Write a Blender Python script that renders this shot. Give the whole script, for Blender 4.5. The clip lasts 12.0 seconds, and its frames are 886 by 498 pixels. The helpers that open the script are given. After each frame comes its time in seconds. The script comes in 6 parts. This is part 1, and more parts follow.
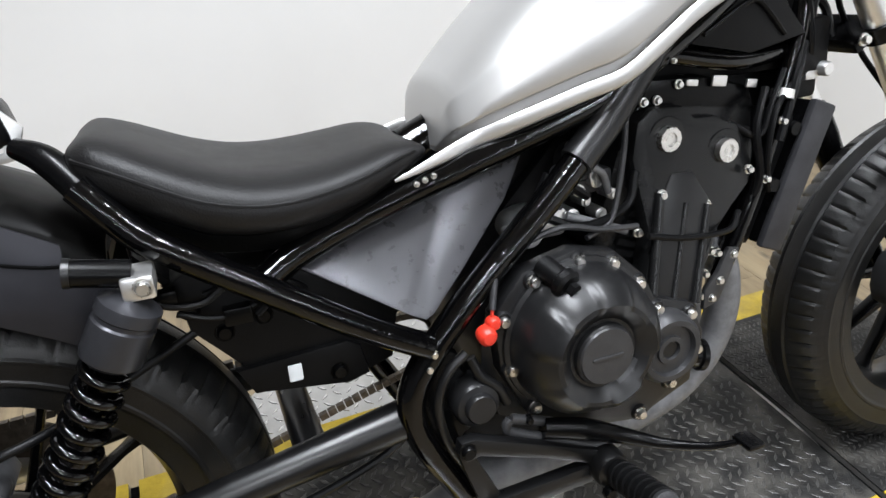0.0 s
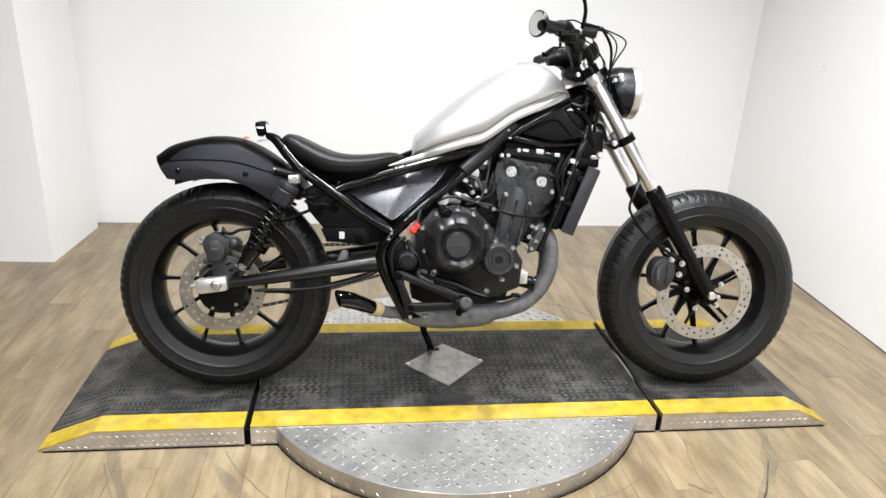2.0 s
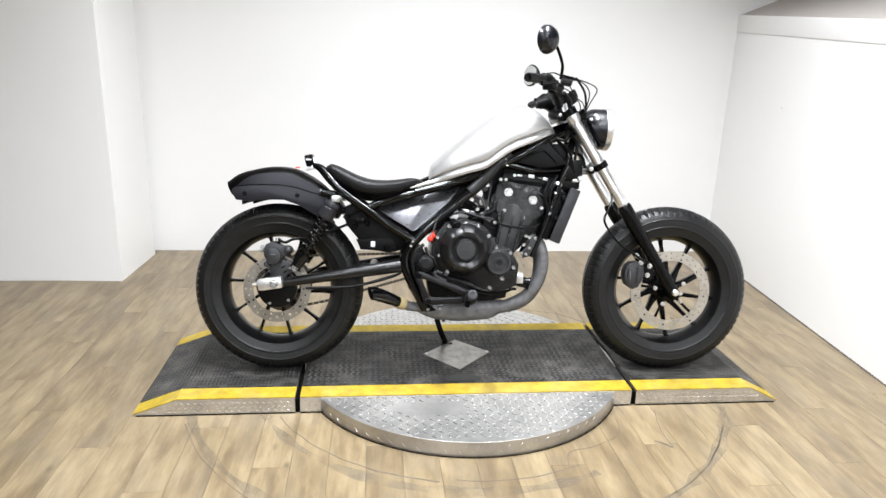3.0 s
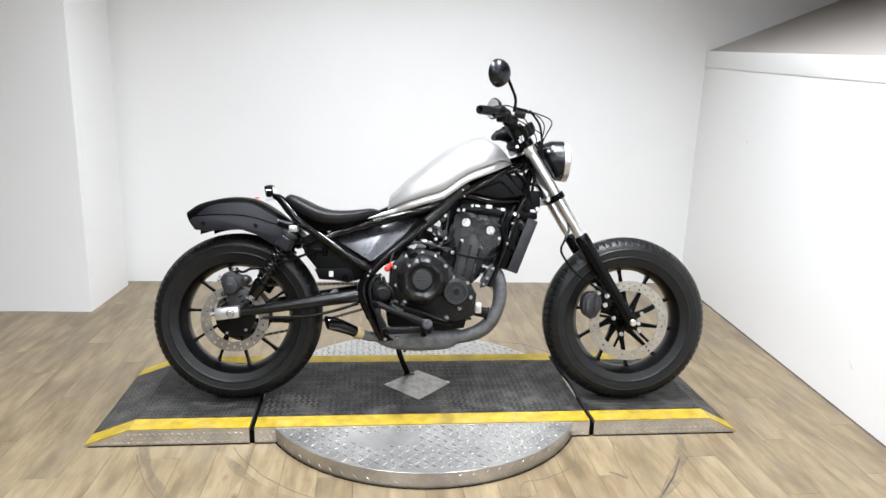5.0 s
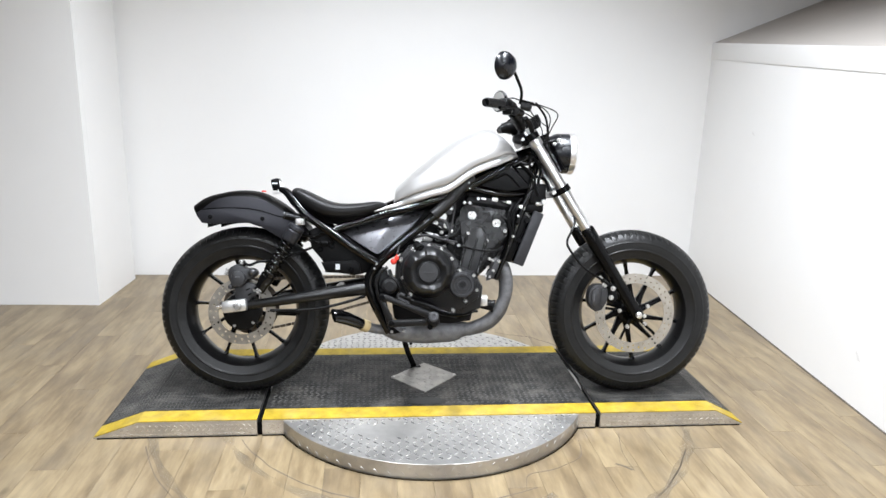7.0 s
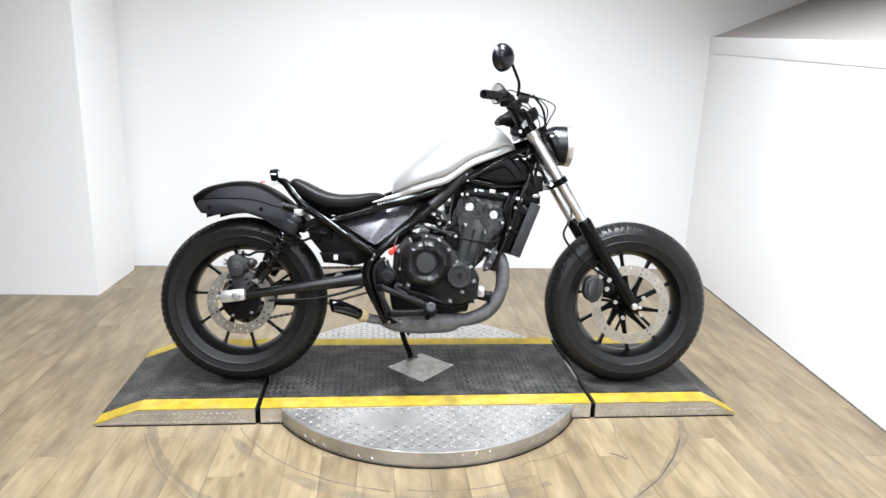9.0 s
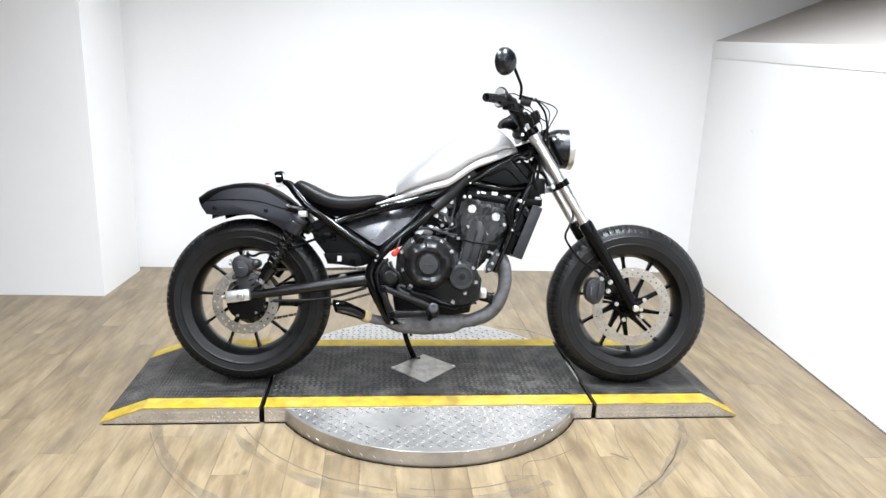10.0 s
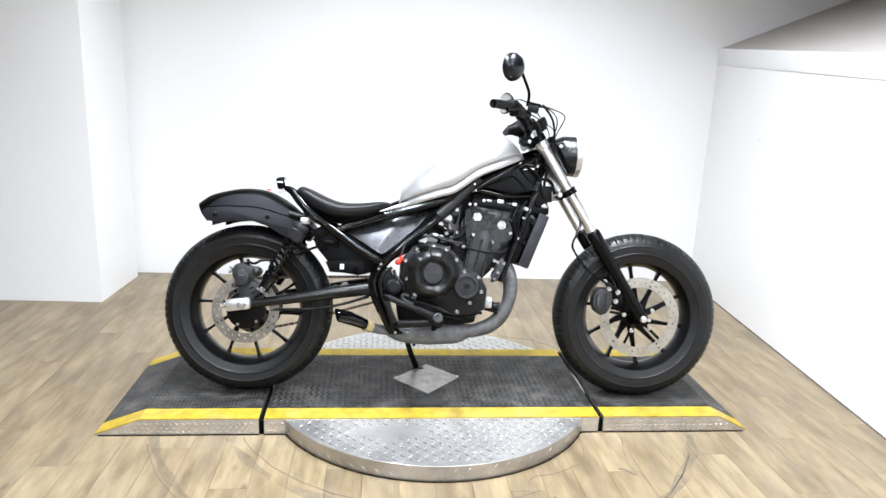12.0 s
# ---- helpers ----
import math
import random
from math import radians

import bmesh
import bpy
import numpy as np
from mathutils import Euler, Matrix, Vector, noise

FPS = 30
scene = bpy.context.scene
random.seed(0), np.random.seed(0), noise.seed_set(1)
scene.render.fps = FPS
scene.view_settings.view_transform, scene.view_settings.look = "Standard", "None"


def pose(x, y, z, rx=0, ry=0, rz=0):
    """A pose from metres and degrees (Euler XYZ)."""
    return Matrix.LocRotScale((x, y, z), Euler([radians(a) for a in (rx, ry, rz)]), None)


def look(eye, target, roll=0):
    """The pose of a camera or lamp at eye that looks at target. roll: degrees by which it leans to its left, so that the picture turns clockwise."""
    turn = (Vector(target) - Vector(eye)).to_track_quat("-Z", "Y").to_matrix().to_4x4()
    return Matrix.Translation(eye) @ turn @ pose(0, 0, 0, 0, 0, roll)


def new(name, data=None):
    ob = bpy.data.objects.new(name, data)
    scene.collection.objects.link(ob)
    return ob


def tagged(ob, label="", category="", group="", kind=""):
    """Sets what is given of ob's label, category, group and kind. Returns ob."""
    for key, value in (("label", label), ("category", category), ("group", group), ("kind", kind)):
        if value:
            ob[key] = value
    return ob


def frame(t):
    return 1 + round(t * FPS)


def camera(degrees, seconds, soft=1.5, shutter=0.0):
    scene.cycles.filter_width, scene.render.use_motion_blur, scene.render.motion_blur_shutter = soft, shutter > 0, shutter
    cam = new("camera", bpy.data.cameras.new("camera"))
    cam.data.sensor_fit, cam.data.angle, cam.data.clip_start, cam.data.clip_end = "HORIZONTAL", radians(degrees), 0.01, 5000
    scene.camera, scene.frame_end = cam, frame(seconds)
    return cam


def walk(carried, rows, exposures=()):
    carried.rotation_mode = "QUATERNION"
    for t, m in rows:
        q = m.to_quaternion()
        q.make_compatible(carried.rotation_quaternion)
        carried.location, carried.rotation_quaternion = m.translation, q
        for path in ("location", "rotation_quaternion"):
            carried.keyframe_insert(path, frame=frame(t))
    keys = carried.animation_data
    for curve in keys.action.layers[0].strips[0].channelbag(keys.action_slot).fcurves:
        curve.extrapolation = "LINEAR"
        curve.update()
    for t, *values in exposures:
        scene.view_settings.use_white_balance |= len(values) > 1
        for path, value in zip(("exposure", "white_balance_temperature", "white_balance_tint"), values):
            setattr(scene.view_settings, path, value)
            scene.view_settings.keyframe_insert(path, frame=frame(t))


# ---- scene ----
cam = camera(65.5, 12.0)
PATH = [
    (0, (-0.464, -0.697, 1.066), (0.217, 0.865, 0.019), -0.1),
    (0.1, (-0.464, -0.741, 1.075), (0.195, 0.853, 0.064), 1.5),
    (0.2, (-0.466, -0.798, 1.085), (0.174, 0.827, 0.111), 2.2),
    (0.3, (-0.464, -0.848, 1.1), (0.135, 0.805, 0.147), 2.0),
    (0.4, (-0.458, -0.9, 1.104), (0.089, 0.792, 0.187), 1.2),
    (0.5, (-0.445, -0.962, 1.103), (0.053, 0.77, 0.235), 0.7),
    (0.6, (-0.423, -1.033, 1.127), (-0.015, 0.726, 0.267), 0.0),
    (0.7, (-0.42, -1.104, 1.122), (-0.014, 0.643, 0.237), 1.7),
    (0.9, (-0.407, -1.256, 1.148), (-0.058, 0.493, 0.244), 2.2),
    (1, (-0.411, -1.331, 1.161), (-0.101, 0.438, 0.282), 2.0),
    (1.2, (-0.409, -1.479, 1.157), (-0.115, 0.341, 0.382), 1.2),
    (1.5, (-0.414, -1.689, 1.199), (-0.098, 0.139, 0.451), 0.8),
    (1.7, (-0.396, -1.815, 1.205), (-0.118, 0.055, 0.555), 1.4),
    (2, (-0.339, -2.022, 1.213), (-0.088, -0.162, 0.521), 2.7),
    (2.2, (-0.316, -2.137, 1.215), (-0.043, -0.262, 0.574), 1.7),
    (2.5, (-0.342, -2.317, 1.212), (-0.093, -0.416, 0.643), 2.3),
    (2.7, (-0.35, -2.418, 1.216), (-0.132, -0.51, 0.658), 2.9),
    (3, (-0.386, -2.531, 1.239), (-0.179, -0.623, 0.676), 1.8),
    (3.2, (-0.374, -2.562, 1.238), (-0.143, -0.65, 0.7), 1.8),
    (4.8, (-0.248, -2.56, 1.238), (-0.03, -0.629, 0.767), 2.0),
    (5, (-0.245, -2.564, 1.235), (-0.029, -0.632, 0.766), 1.9),
    (5.5, (-0.249, -2.565, 1.235), (-0.033, -0.634, 0.761), 1.7),
    (6, (-0.247, -2.563, 1.233), (-0.036, -0.637, 0.736), 1.4),
    (6.5, (-0.247, -2.565, 1.233), (-0.041, -0.637, 0.74), 1.6),
    (7, (-0.25, -2.569, 1.234), (-0.048, -0.64, 0.746), 1.7),
    (9, (-0.247, -2.59, 1.227), (-0.041, -0.665, 0.723), 2.0),
    (9.5, (-0.245, -2.6, 1.224), (-0.044, -0.674, 0.725), 2.1),
    (10, (-0.244, -2.616, 1.226), (-0.05, -0.688, 0.732), 2.1),
    (10.5, (-0.245, -2.618, 1.223), (-0.057, -0.69, 0.726), 1.9),
    (11, (-0.248, -2.607, 1.224), (-0.062, -0.678, 0.73), 1.8),
    (11.5, (-0.255, -2.587, 1.226), (-0.074, -0.657, 0.736), 2.4),
    (12, (-0.263, -2.562, 1.224), (-0.064, -0.63, 0.745), 2.5),
]
EXPOSURES = [(0, -0.26, 6450, 10), (1.0, -0.12, 6600, 10), (1.5, -0.01, 6640, 10), (2.2, 0.04, 6640, 10), (2.6, 0.09, 6600, 10), (3.2, 0.13, 6520, 10), (4.8, -0.04, 6420, 10), (5.5, -0.04, 6420, 10), (7.2, 0.05, 6390, 10), (8.8, 0.15, 6340, 10), (12.0, 0.28, 6240, 10)]
walk(cam, [(t, look(eye, target, roll)) for t, eye, target, roll in PATH], EXPOSURES)

# ---- world and lights ----
world = bpy.data.worlds.new("world")
scene.world = world
world.use_nodes = True
world.node_tree.nodes["Background"].inputs[0].default_value = (0.9, 0.93, 1.0, 1)
world.node_tree.nodes["Background"].inputs[1].default_value = 0.05


def area(name, eye, target, w, h, watts, colour=(1.0, 0.96, 0.9), spread=180):
    lamp = bpy.data.lights.new(name, "AREA")
    lamp.shape, lamp.size, lamp.size_y, lamp.energy, lamp.color = "RECTANGLE", w, h, watts, colour
    lamp.spread = radians(spread)
    ob = new(name, lamp)
    ob.matrix_world = look(eye, target)
    return ob


# ceiling strip lights over the turntable, short ones in front of it, and rows down the showroom behind
COOL = (0.90, 0.942, 1.0)
for px, py, length, watts in ((-0.62, -0.3, 1.25, 66), (0.62, -0.3, 1.25, 66), (-1.1, -3.0, 0.3, 18), (-1.1, -2.5, 0.3, 18), (-1.1, -2.0, 0.3, 18), (1.0, -3.0, 0.3, 18), (1.0, -2.5, 0.3, 18), (1.0, -2.0, 0.3, 18)):
    area("ceiling_strip_lamp", (px, py, 2.86), (px, py, 0), 0.1, length, watts, COOL, 134)
for px in (-2.0, 0.0, 2.0):
    for py in (-4.8, -7.4):
        area("showroom_strip_lamp", (px, py, 2.86), (px, py, 0), 1.25, 0.1, 56, COOL)

# ---- materials ----


def mat(name, colour, rough=0.5, metal=0.0, vary=0.12, scale=18.0, bump=0.0, bump_scale=120.0, coat=0.0, spec=0.5, dust=0.0):
    m = bpy.data.materials.new(name)
    m.use_nodes = True
    nt = m.node_tree
    b = nt.nodes["Principled BSDF"]
    b.inputs["Roughness"].default_value, b.inputs["Metallic"].default_value = rough, metal
    b.inputs["Coat Weight"].default_value, b.inputs["Specular IOR Level"].default_value = coat, spec
    co = nt.nodes.new("ShaderNodeTexCoord")
    n1 = nt.nodes.new("ShaderNodeTexNoise")
    n1.inputs["Scale"].default_value, n1.inputs["Detail"].default_value, n1.inputs["Roughness"].default_value = scale, 6, 0.65
    nt.links.new(co.outputs["Object"], n1.inputs["Vector"])
    ramp = nt.nodes.new("ShaderNodeValToRGB")
    lo, hi = [c * (1 - vary) for c in colour], [min(1, c * (1 + vary)) for c in colour]
    ramp.color_ramp.elements[0].color, ramp.color_ramp.elements[1].color = (*lo, 1), (*hi, 1)
    ramp.color_ramp.elements[0].position, ramp.color_ramp.elements[1].position = 0.3, 0.7
    nt.links.new(n1.outputs["Fac"], ramp.inputs["Fac"])
    last = ramp.outputs["Color"]
    if dust:
        n3 = nt.nodes.new("ShaderNodeTexNoise")
        n3.inputs["Scale"].default_value, n3.inputs["Detail"].default_value = scale * 0.35, 5
        nt.links.new(co.outputs["Object"], n3.inputs["Vector"])
        r3 = nt.nodes.new("ShaderNodeMapRange")
        r3.inputs["From Min"].default_value, r3.inputs["From Max"].default_value, r3.inputs["To Max"].default_value = 0.45, 0.8, dust
        nt.links.new(n3.outputs["Fac"], r3.inputs["Value"])
        mx = nt.nodes.new("ShaderNodeMixRGB")
        mx.inputs[2].default_value = (0.42, 0.39, 0.34, 1)
        nt.links.new(r3.outputs["Result"], mx.inputs[0])
        nt.links.new(last, mx.inputs[1])
        last = mx.outputs[0]
    nt.links.new(last, b.inputs["Base Color"])
    rr = nt.nodes.new("ShaderNodeMapRange")
    rr.inputs["To Min"].default_value, rr.inputs["To Max"].default_value = max(0.02, rough - 0.08), min(1, rough + 0.08)
    nt.links.new(n1.outputs["Fac"], rr.inputs["Value"])
    nt.links.new(rr.outputs["Result"], b.inputs["Roughness"])
    if bump:
        n2 = nt.nodes.new("ShaderNodeTexNoise")
        n2.inputs["Scale"].default_value, n2.inputs["Detail"].default_value = bump_scale, 4
        nt.links.new(co.outputs["Object"], n2.inputs["Vector"])
        bp = nt.nodes.new("ShaderNodeBump")
        bp.inputs["Strength"].default_value, bp.inputs["Distance"].default_value = bump, 0.002
        nt.links.new(n2.outputs["Fac"], bp.inputs["Height"])
        nt.links.new(bp.outputs["Normal"], b.inputs["Normal"])
    return m


M = {
    "wall": mat("wall_paint", (0.82, 0.814, 0.803), 0.45, vary=0.015, scale=1.5, bump=0.12, bump_scale=60),
    "floor": mat("floor_screed", (0.12, 0.1, 0.08), 0.7, vary=0.25, scale=6),
    # for walls out of view, dark so that black parts reflect little
    "unseen_dark": mat("unseen_dark_wall", (0.14, 0.14, 0.145), 0.7, vary=0.1, scale=2),
    "slope_panel": mat("slope_brown_grey", (0.42, 0.387, 0.356), 0.8, vary=0.05, scale=1.5),
    # ceiling out of view, kept dark so that black tops reflect less
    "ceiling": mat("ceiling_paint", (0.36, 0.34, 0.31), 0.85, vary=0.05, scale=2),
    "mat": mat("black_rubber_mat", (0.0125, 0.0122, 0.0116), 0.5, vary=0.6, scale=45, bump=0.6, bump_scale=240, dust=0.2, spec=0.28),
    "yellow": mat("yellow_safety_stripe", (0.35, 0.245, 0.02), 0.55, vary=0.32, scale=22, bump=0.3, bump_scale=260, dust=0.18, spec=0.25),
    "plate": mat("aluminium_tread_plate", (0.47, 0.46, 0.445), 0.33, 0.8, vary=0.2, scale=9, bump=0.1, bump_scale=200),
    "tread": mat("worn_bright_tread", (0.74, 0.73, 0.71), 0.24, 0.92, vary=0.1, scale=30),
    "plate_edge": mat("tread_plate_rim", (0.56, 0.54, 0.515), 0.34, 0.85, vary=0.18, scale=12, bump=0.1, bump_scale=200),
    "diamond": mat("dirty_aluminium_plate", (0.40, 0.385, 0.36), 0.42, 0.8, vary=0.3, scale=22, bump=0.12, bump_scale=160, dust=0.7),
    "rubber": mat("tyre_rubber", (0.0055, 0.0055, 0.0055), 0.38, vary=0.45, scale=25, bump=0.22, bump_scale=400, spec=0.32),
    "gloss": mat("gloss_black_paint", (0.0009, 0.0009, 0.001), 0.06, vary=0.2, scale=10, bump=0.3, bump_scale=80, spec=0.34),
    "satin": mat("satin_black_metal", (0.002, 0.002, 0.0022), 0.25, vary=0.25, scale=30, bump=0.06, bump_scale=500, spec=0.14),
    "plastic": mat("black_plastic", (0.0034, 0.0034, 0.0036), 0.38, vary=0.25, scale=30, bump=0.2, bump_scale=600, spec=0.12),
    "engine": mat("dark_grey_engine_paint", (0.0105, 0.0105, 0.011), 0.31, 0.25, vary=0.2, scale=30, bump=0.08, bump_scale=500, spec=0.4),
    "engine_light": mat("grey_engine_casting", (0.047, 0.047, 0.049), 0.34, 0.5, vary=0.2, scale=30, bump=0.15, bump_scale=500, spec=0.28),
    "crest": mat("satin_black_fender", (0.0018, 0.0017, 0.0016), 0.36, vary=0.1, scale=40, spec=0.06),
    "fender": mat("fender_grey_paint", (0.025, 0.025, 0.029), 0.36, 0.5, vary=0.06, scale=50, spec=0.22),
    "headlight": mat("blue_black_gloss", (0.0035, 0.0042, 0.0065), 0.28, vary=0.1, scale=20, spec=0.45),
    "head": mat("black_engine_paint", (0.009, 0.009, 0.0092), 0.23, 0.2, vary=0.2, scale=30, bump=0.1, bump_scale=500, spec=0.3),
    "arm": mat("semi_gloss_black_tube", (0.0035, 0.0035, 0.0037), 0.3, vary=0.1, scale=20, spec=0.36),
    "gun": mat("gunmetal_satin_paint", (0.036, 0.0365, 0.041), 0.33, 0.5, vary=0.08, scale=60, spec=0.25),
    "side": mat("grey_satin_cover", (0.078, 0.078, 0.084), 0.29, 0.65, vary=0.05, scale=60, spec=0.28),
    "shield": mat("grey_shield_plastic", (0.032, 0.032, 0.035), 0.42, 0.3, vary=0.25, scale=30, bump=0.15, bump_scale=300, spec=0.25),
    "silver": mat("silver_pearl_paint", (0.485, 0.479, 0.472), 0.36, 0.70, vary=0.03, scale=3, coat=0.15),
    "chrome": mat("chrome", (0.84, 0.84, 0.835), 0.32, 1.0, vary=0.05, scale=20),
    "alu": mat("machined_aluminium", (0.74, 0.735, 0.725), 0.32, 0.92, vary=0.12, scale=40),
    "bolt": mat("zinc_bolt", (0.7, 0.69, 0.67), 0.28, 1.0, vary=0.1, scale=60),
    "disc": mat("steel_brake_disc", (0.44, 0.41, 0.36), 0.30, 0.93, vary=0.15, scale=30),
    "exhaust": mat("grey_coated_exhaust", (0.135, 0.135, 0.14), 0.5, 0.25, vary=0.4, scale=26, bump=0.16, bump_scale=200, spec=0.3),
    "seat": mat("black_seat_vinyl", (0.0062, 0.006, 0.0062), 0.44, vary=0.15, scale=25, bump=0.25, bump_scale=420, spec=0.24),
    "red": mat("red_plastic", (0.52, 0.028, 0.014), 0.4, vary=0.08, scale=30),
    "white": mat("white_label", (0.75, 0.78, 0.8), 0.5, vary=0.04, scale=30),
    "chain": mat("oily_chain_steel", (0.12, 0.1, 0.08), 0.45, 0.8, vary=0.4, scale=80),
    "dark": mat("black_gap", (0.0015, 0.0015, 0.0015), 0.9, vary=0.2, spec=0.05),
    "mirror": mat("mirror_glass", (0.85, 0.87, 0.88), 0.03, 1.0, vary=0.01),
    "lens": mat("headlight_glass", (0.8, 0.82, 0.84), 0.06, 0.6, vary=0.04),
    "brass": mat("tan_clamp", (0.45, 0.36, 0.2), 0.45, 0.6, vary=0.2),
    # worn, dusty ribs; their glints are put into a base lighter than the mat's
    "mat_rib": mat("worn_glint_rib", (0.028, 0.0272, 0.0262), 0.34, vary=0.6, scale=24, dust=0.2, spec=0.55),
    "worn": mat("worn_floor_finish", (0.15, 0.132, 0.108), 0.6, vary=0.2, scale=12),
    "scuff": mat("floor_scuff", (0.115, 0.092, 0.068), 0.6, vary=0.35, scale=20),
    # dark brown for the shadow line at the wall's foot
    "foot_shade": mat("gap_shadow_brown", (0.09, 0.075, 0.06), 0.8, vary=0.5, scale=6),
    "smudge": mat("wall_smudge", (0.72, 0.71, 0.70), 0.6, vary=0.1, scale=30),
    "stain": mat("oil_stain", (0.008, 0.0077, 0.0072), 0.34, vary=0.6, scale=40, spec=0.3),
    "hose": mat("rubber_hose", (0.003, 0.003, 0.0033), 0.35, vary=0.2, spec=0.14),
}

# ---- mesh helpers ----


def islands(bm):
    """The loose pieces of a bmesh, each as a new bmesh."""
    seen, out = set(), []
    for v0 in bm.verts:
        if v0 in seen:
            continue
        stack, group = [v0], []
        seen.add(v0)
        while stack:
            v = stack.pop()
            group.append(v)
            for e in v.link_edges:
                w = e.other_vert(v)
                if w not in seen:
                    seen.add(w)
                    stack.append(w)
        b2 = bmesh.new()
        made = {v: b2.verts.new(v.co) for v in group}
        for f in {f for v in group for f in v.link_faces}:
            b2.faces.new([made[v] for v in f.verts])
        out.append(b2)
    bm.free()
    return out


SPLIT = {"machined_arc", "bracket_slot", "front_lobe", "metal_pipe", "connector", "hose_clamp", "injector_fitting", "axle_nut", "rib_bolt", "bolt_boss", "cover_bolt", "cover_rib", "frame_bolt", "axle_block", "seam", "caliper_bolt", "mount_bolt", "rail_bolt", "screw", "box_bolt", "cam_boss", "cylinder_fin", "head_bracket", "throttle_screw", "hose", "cooling_fin", "shroud_bolt", "bracket_bolt",
         "brake_line", "wiring_loom", "clamp_bolt", "lid_screw", "riser", "cable", "disc_bolt", "coolant_line", "grip_ring", "fender_strut", "disc_carrier", "headlight_bracket", "exhaust", "cable_clutch"}


def part(name, bm, material, parent=None, label="", m=None, smooth=True, angle=38):
    if name in SPLIT:
        pieces = [part1(name, b, material, parent, label, m, smooth, angle) for b in islands(bm)]
        return pieces[0]
    return part1(name, bm, material, parent, label, m, smooth, angle)


def part1(name, bm, material, parent=None, label="", m=None, smooth=True, angle=38):
    bmesh.ops.recalc_face_normals(bm, faces=bm.faces)
    me = bpy.data.meshes.new(name)
    if smooth:
        for f in bm.faces:
            f.smooth = True
        for e in bm.edges:
            if len(e.link_faces) == 2 and e.calc_face_angle(0) > radians(angle):
                e.smooth = False
    bm.to_mesh(me)
    bm.free()
    me.materials.append(M[material])
    ob = new(name, me)
    if parent:
        ob.parent = parent
    if m is not None:
        ob.matrix_local = m
    if label:
        tagged(ob, label)
    return ob


def box(bm, x0, x1, y0, y1, z0, z1, bevel=0.0, m=None):
    r = bmesh.ops.create_cube(bm, size=1)
    vs = r["verts"]
    for v in vs:
        v.co = Vector((x0 + (v.co.x + 0.5) * (x1 - x0), y0 + (v.co.y + 0.5) * (y1 - y0), z0 + (v.co.z + 0.5) * (z1 - z0)))
    if bevel:
        es = list({e for v in vs for e in v.link_edges})
        r2 = bmesh.ops.bevel(bm, geom=es, offset=bevel, segments=2, affect="EDGES", profile=0.6)
        vs = list({v for f in r2["faces"] for v in f.verts} | {v for v in vs if v.is_valid})
    if m is not None:
        for v in vs:
            v.co = m @ v.co
    return bm


def lathe(bm, profile, segs=48, m=None, closed=False):
    """profile of (radius, y) round the y axis."""
    rings = []
    for i in range(segs):
        a = 2 * math.pi * i / segs
        ring = [bm.verts.new((r * math.cos(a), y, r * math.sin(a))) for r, y in profile]
        if m is not None:
            for v in ring:
                v.co = m @ v.co
        rings.append(ring)
    n = len(profile)
    for i in range(segs):
        p, q = rings[i], rings[(i + 1) % segs]
        for k in range(n if closed else n - 1):
            bm.faces.new((p[k], p[(k + 1) % n], q[(k + 1) % n], q[k]))
    if not closed:
        for k in (0, n - 1):
            if profile[k][0] > 1e-5:
                bm.faces.new([rg[k] for rg in rings])
        bmesh.ops.remove_doubles(bm, verts=[v for rg in rings for v in rg], dist=1e-6)
    return bm


def smooth_path(pts, n=6):
    pts = [Vector(p) for p in pts]
    if len(pts) < 3:
        return pts
    ext = [2 * pts[0] - pts[1], *pts, 2 * pts[-1] - pts[-2]]
    out = []
    for i in range(1, len(ext) - 2):
        p0, p1, p2, p3 = ext[i - 1:i + 3]
        for k in range(n):
            t = k / n
            out.append(0.5 * (2 * p1 + (p2 - p0) * t + (2 * p0 - 5 * p1 + 4 * p2 - p3) * t * t + (3 * p1 - 3 * p2 + p3 - p0) * t ** 3))
    out.append(pts[-1])
    return out


def tube(bm, pts, r, segs=12, n=6, r_end=None, flat=None):
    """A tube along a smooth path; r may be a list along the given points; flat squeezes it across y."""
    path = smooth_path(pts, n)
    radii = r if isinstance(r, (list, tuple)) else [r, r if r_end is None else r_end]
    rings, up = [], Vector((0, 1, 0))
    for i, p in enumerate(path):
        d = (path[min(i + 1, len(path) - 1)] - path[max(i - 1, 0)]).normalized()
        side = d.cross(up)
        if side.length < 0.05:
            side = d.cross(Vector((1, 0, 0)))
        side.normalize()
        top = side.cross(d).normalized()
        f = i / (len(path) - 1) * (len(radii) - 1)
        k = min(int(f), len(radii) - 2)
        rad = radii[k] + (radii[k + 1] - radii[k]) * (f - k)
        rings.append([bm.verts.new(p + rad * (side * math.cos(a) + top * math.sin(a) * (flat or 1))) for a in (2 * math.pi * j / segs for j in range(segs))])
    for a, b in zip(rings, rings[1:]):
        for j in range(segs):
            bm.faces.new((a[j], a[(j + 1) % segs], b[(j + 1) % segs], b[j]))
    bm.faces.new(rings[0])
    bm.faces.new(rings[-1])
    return bm


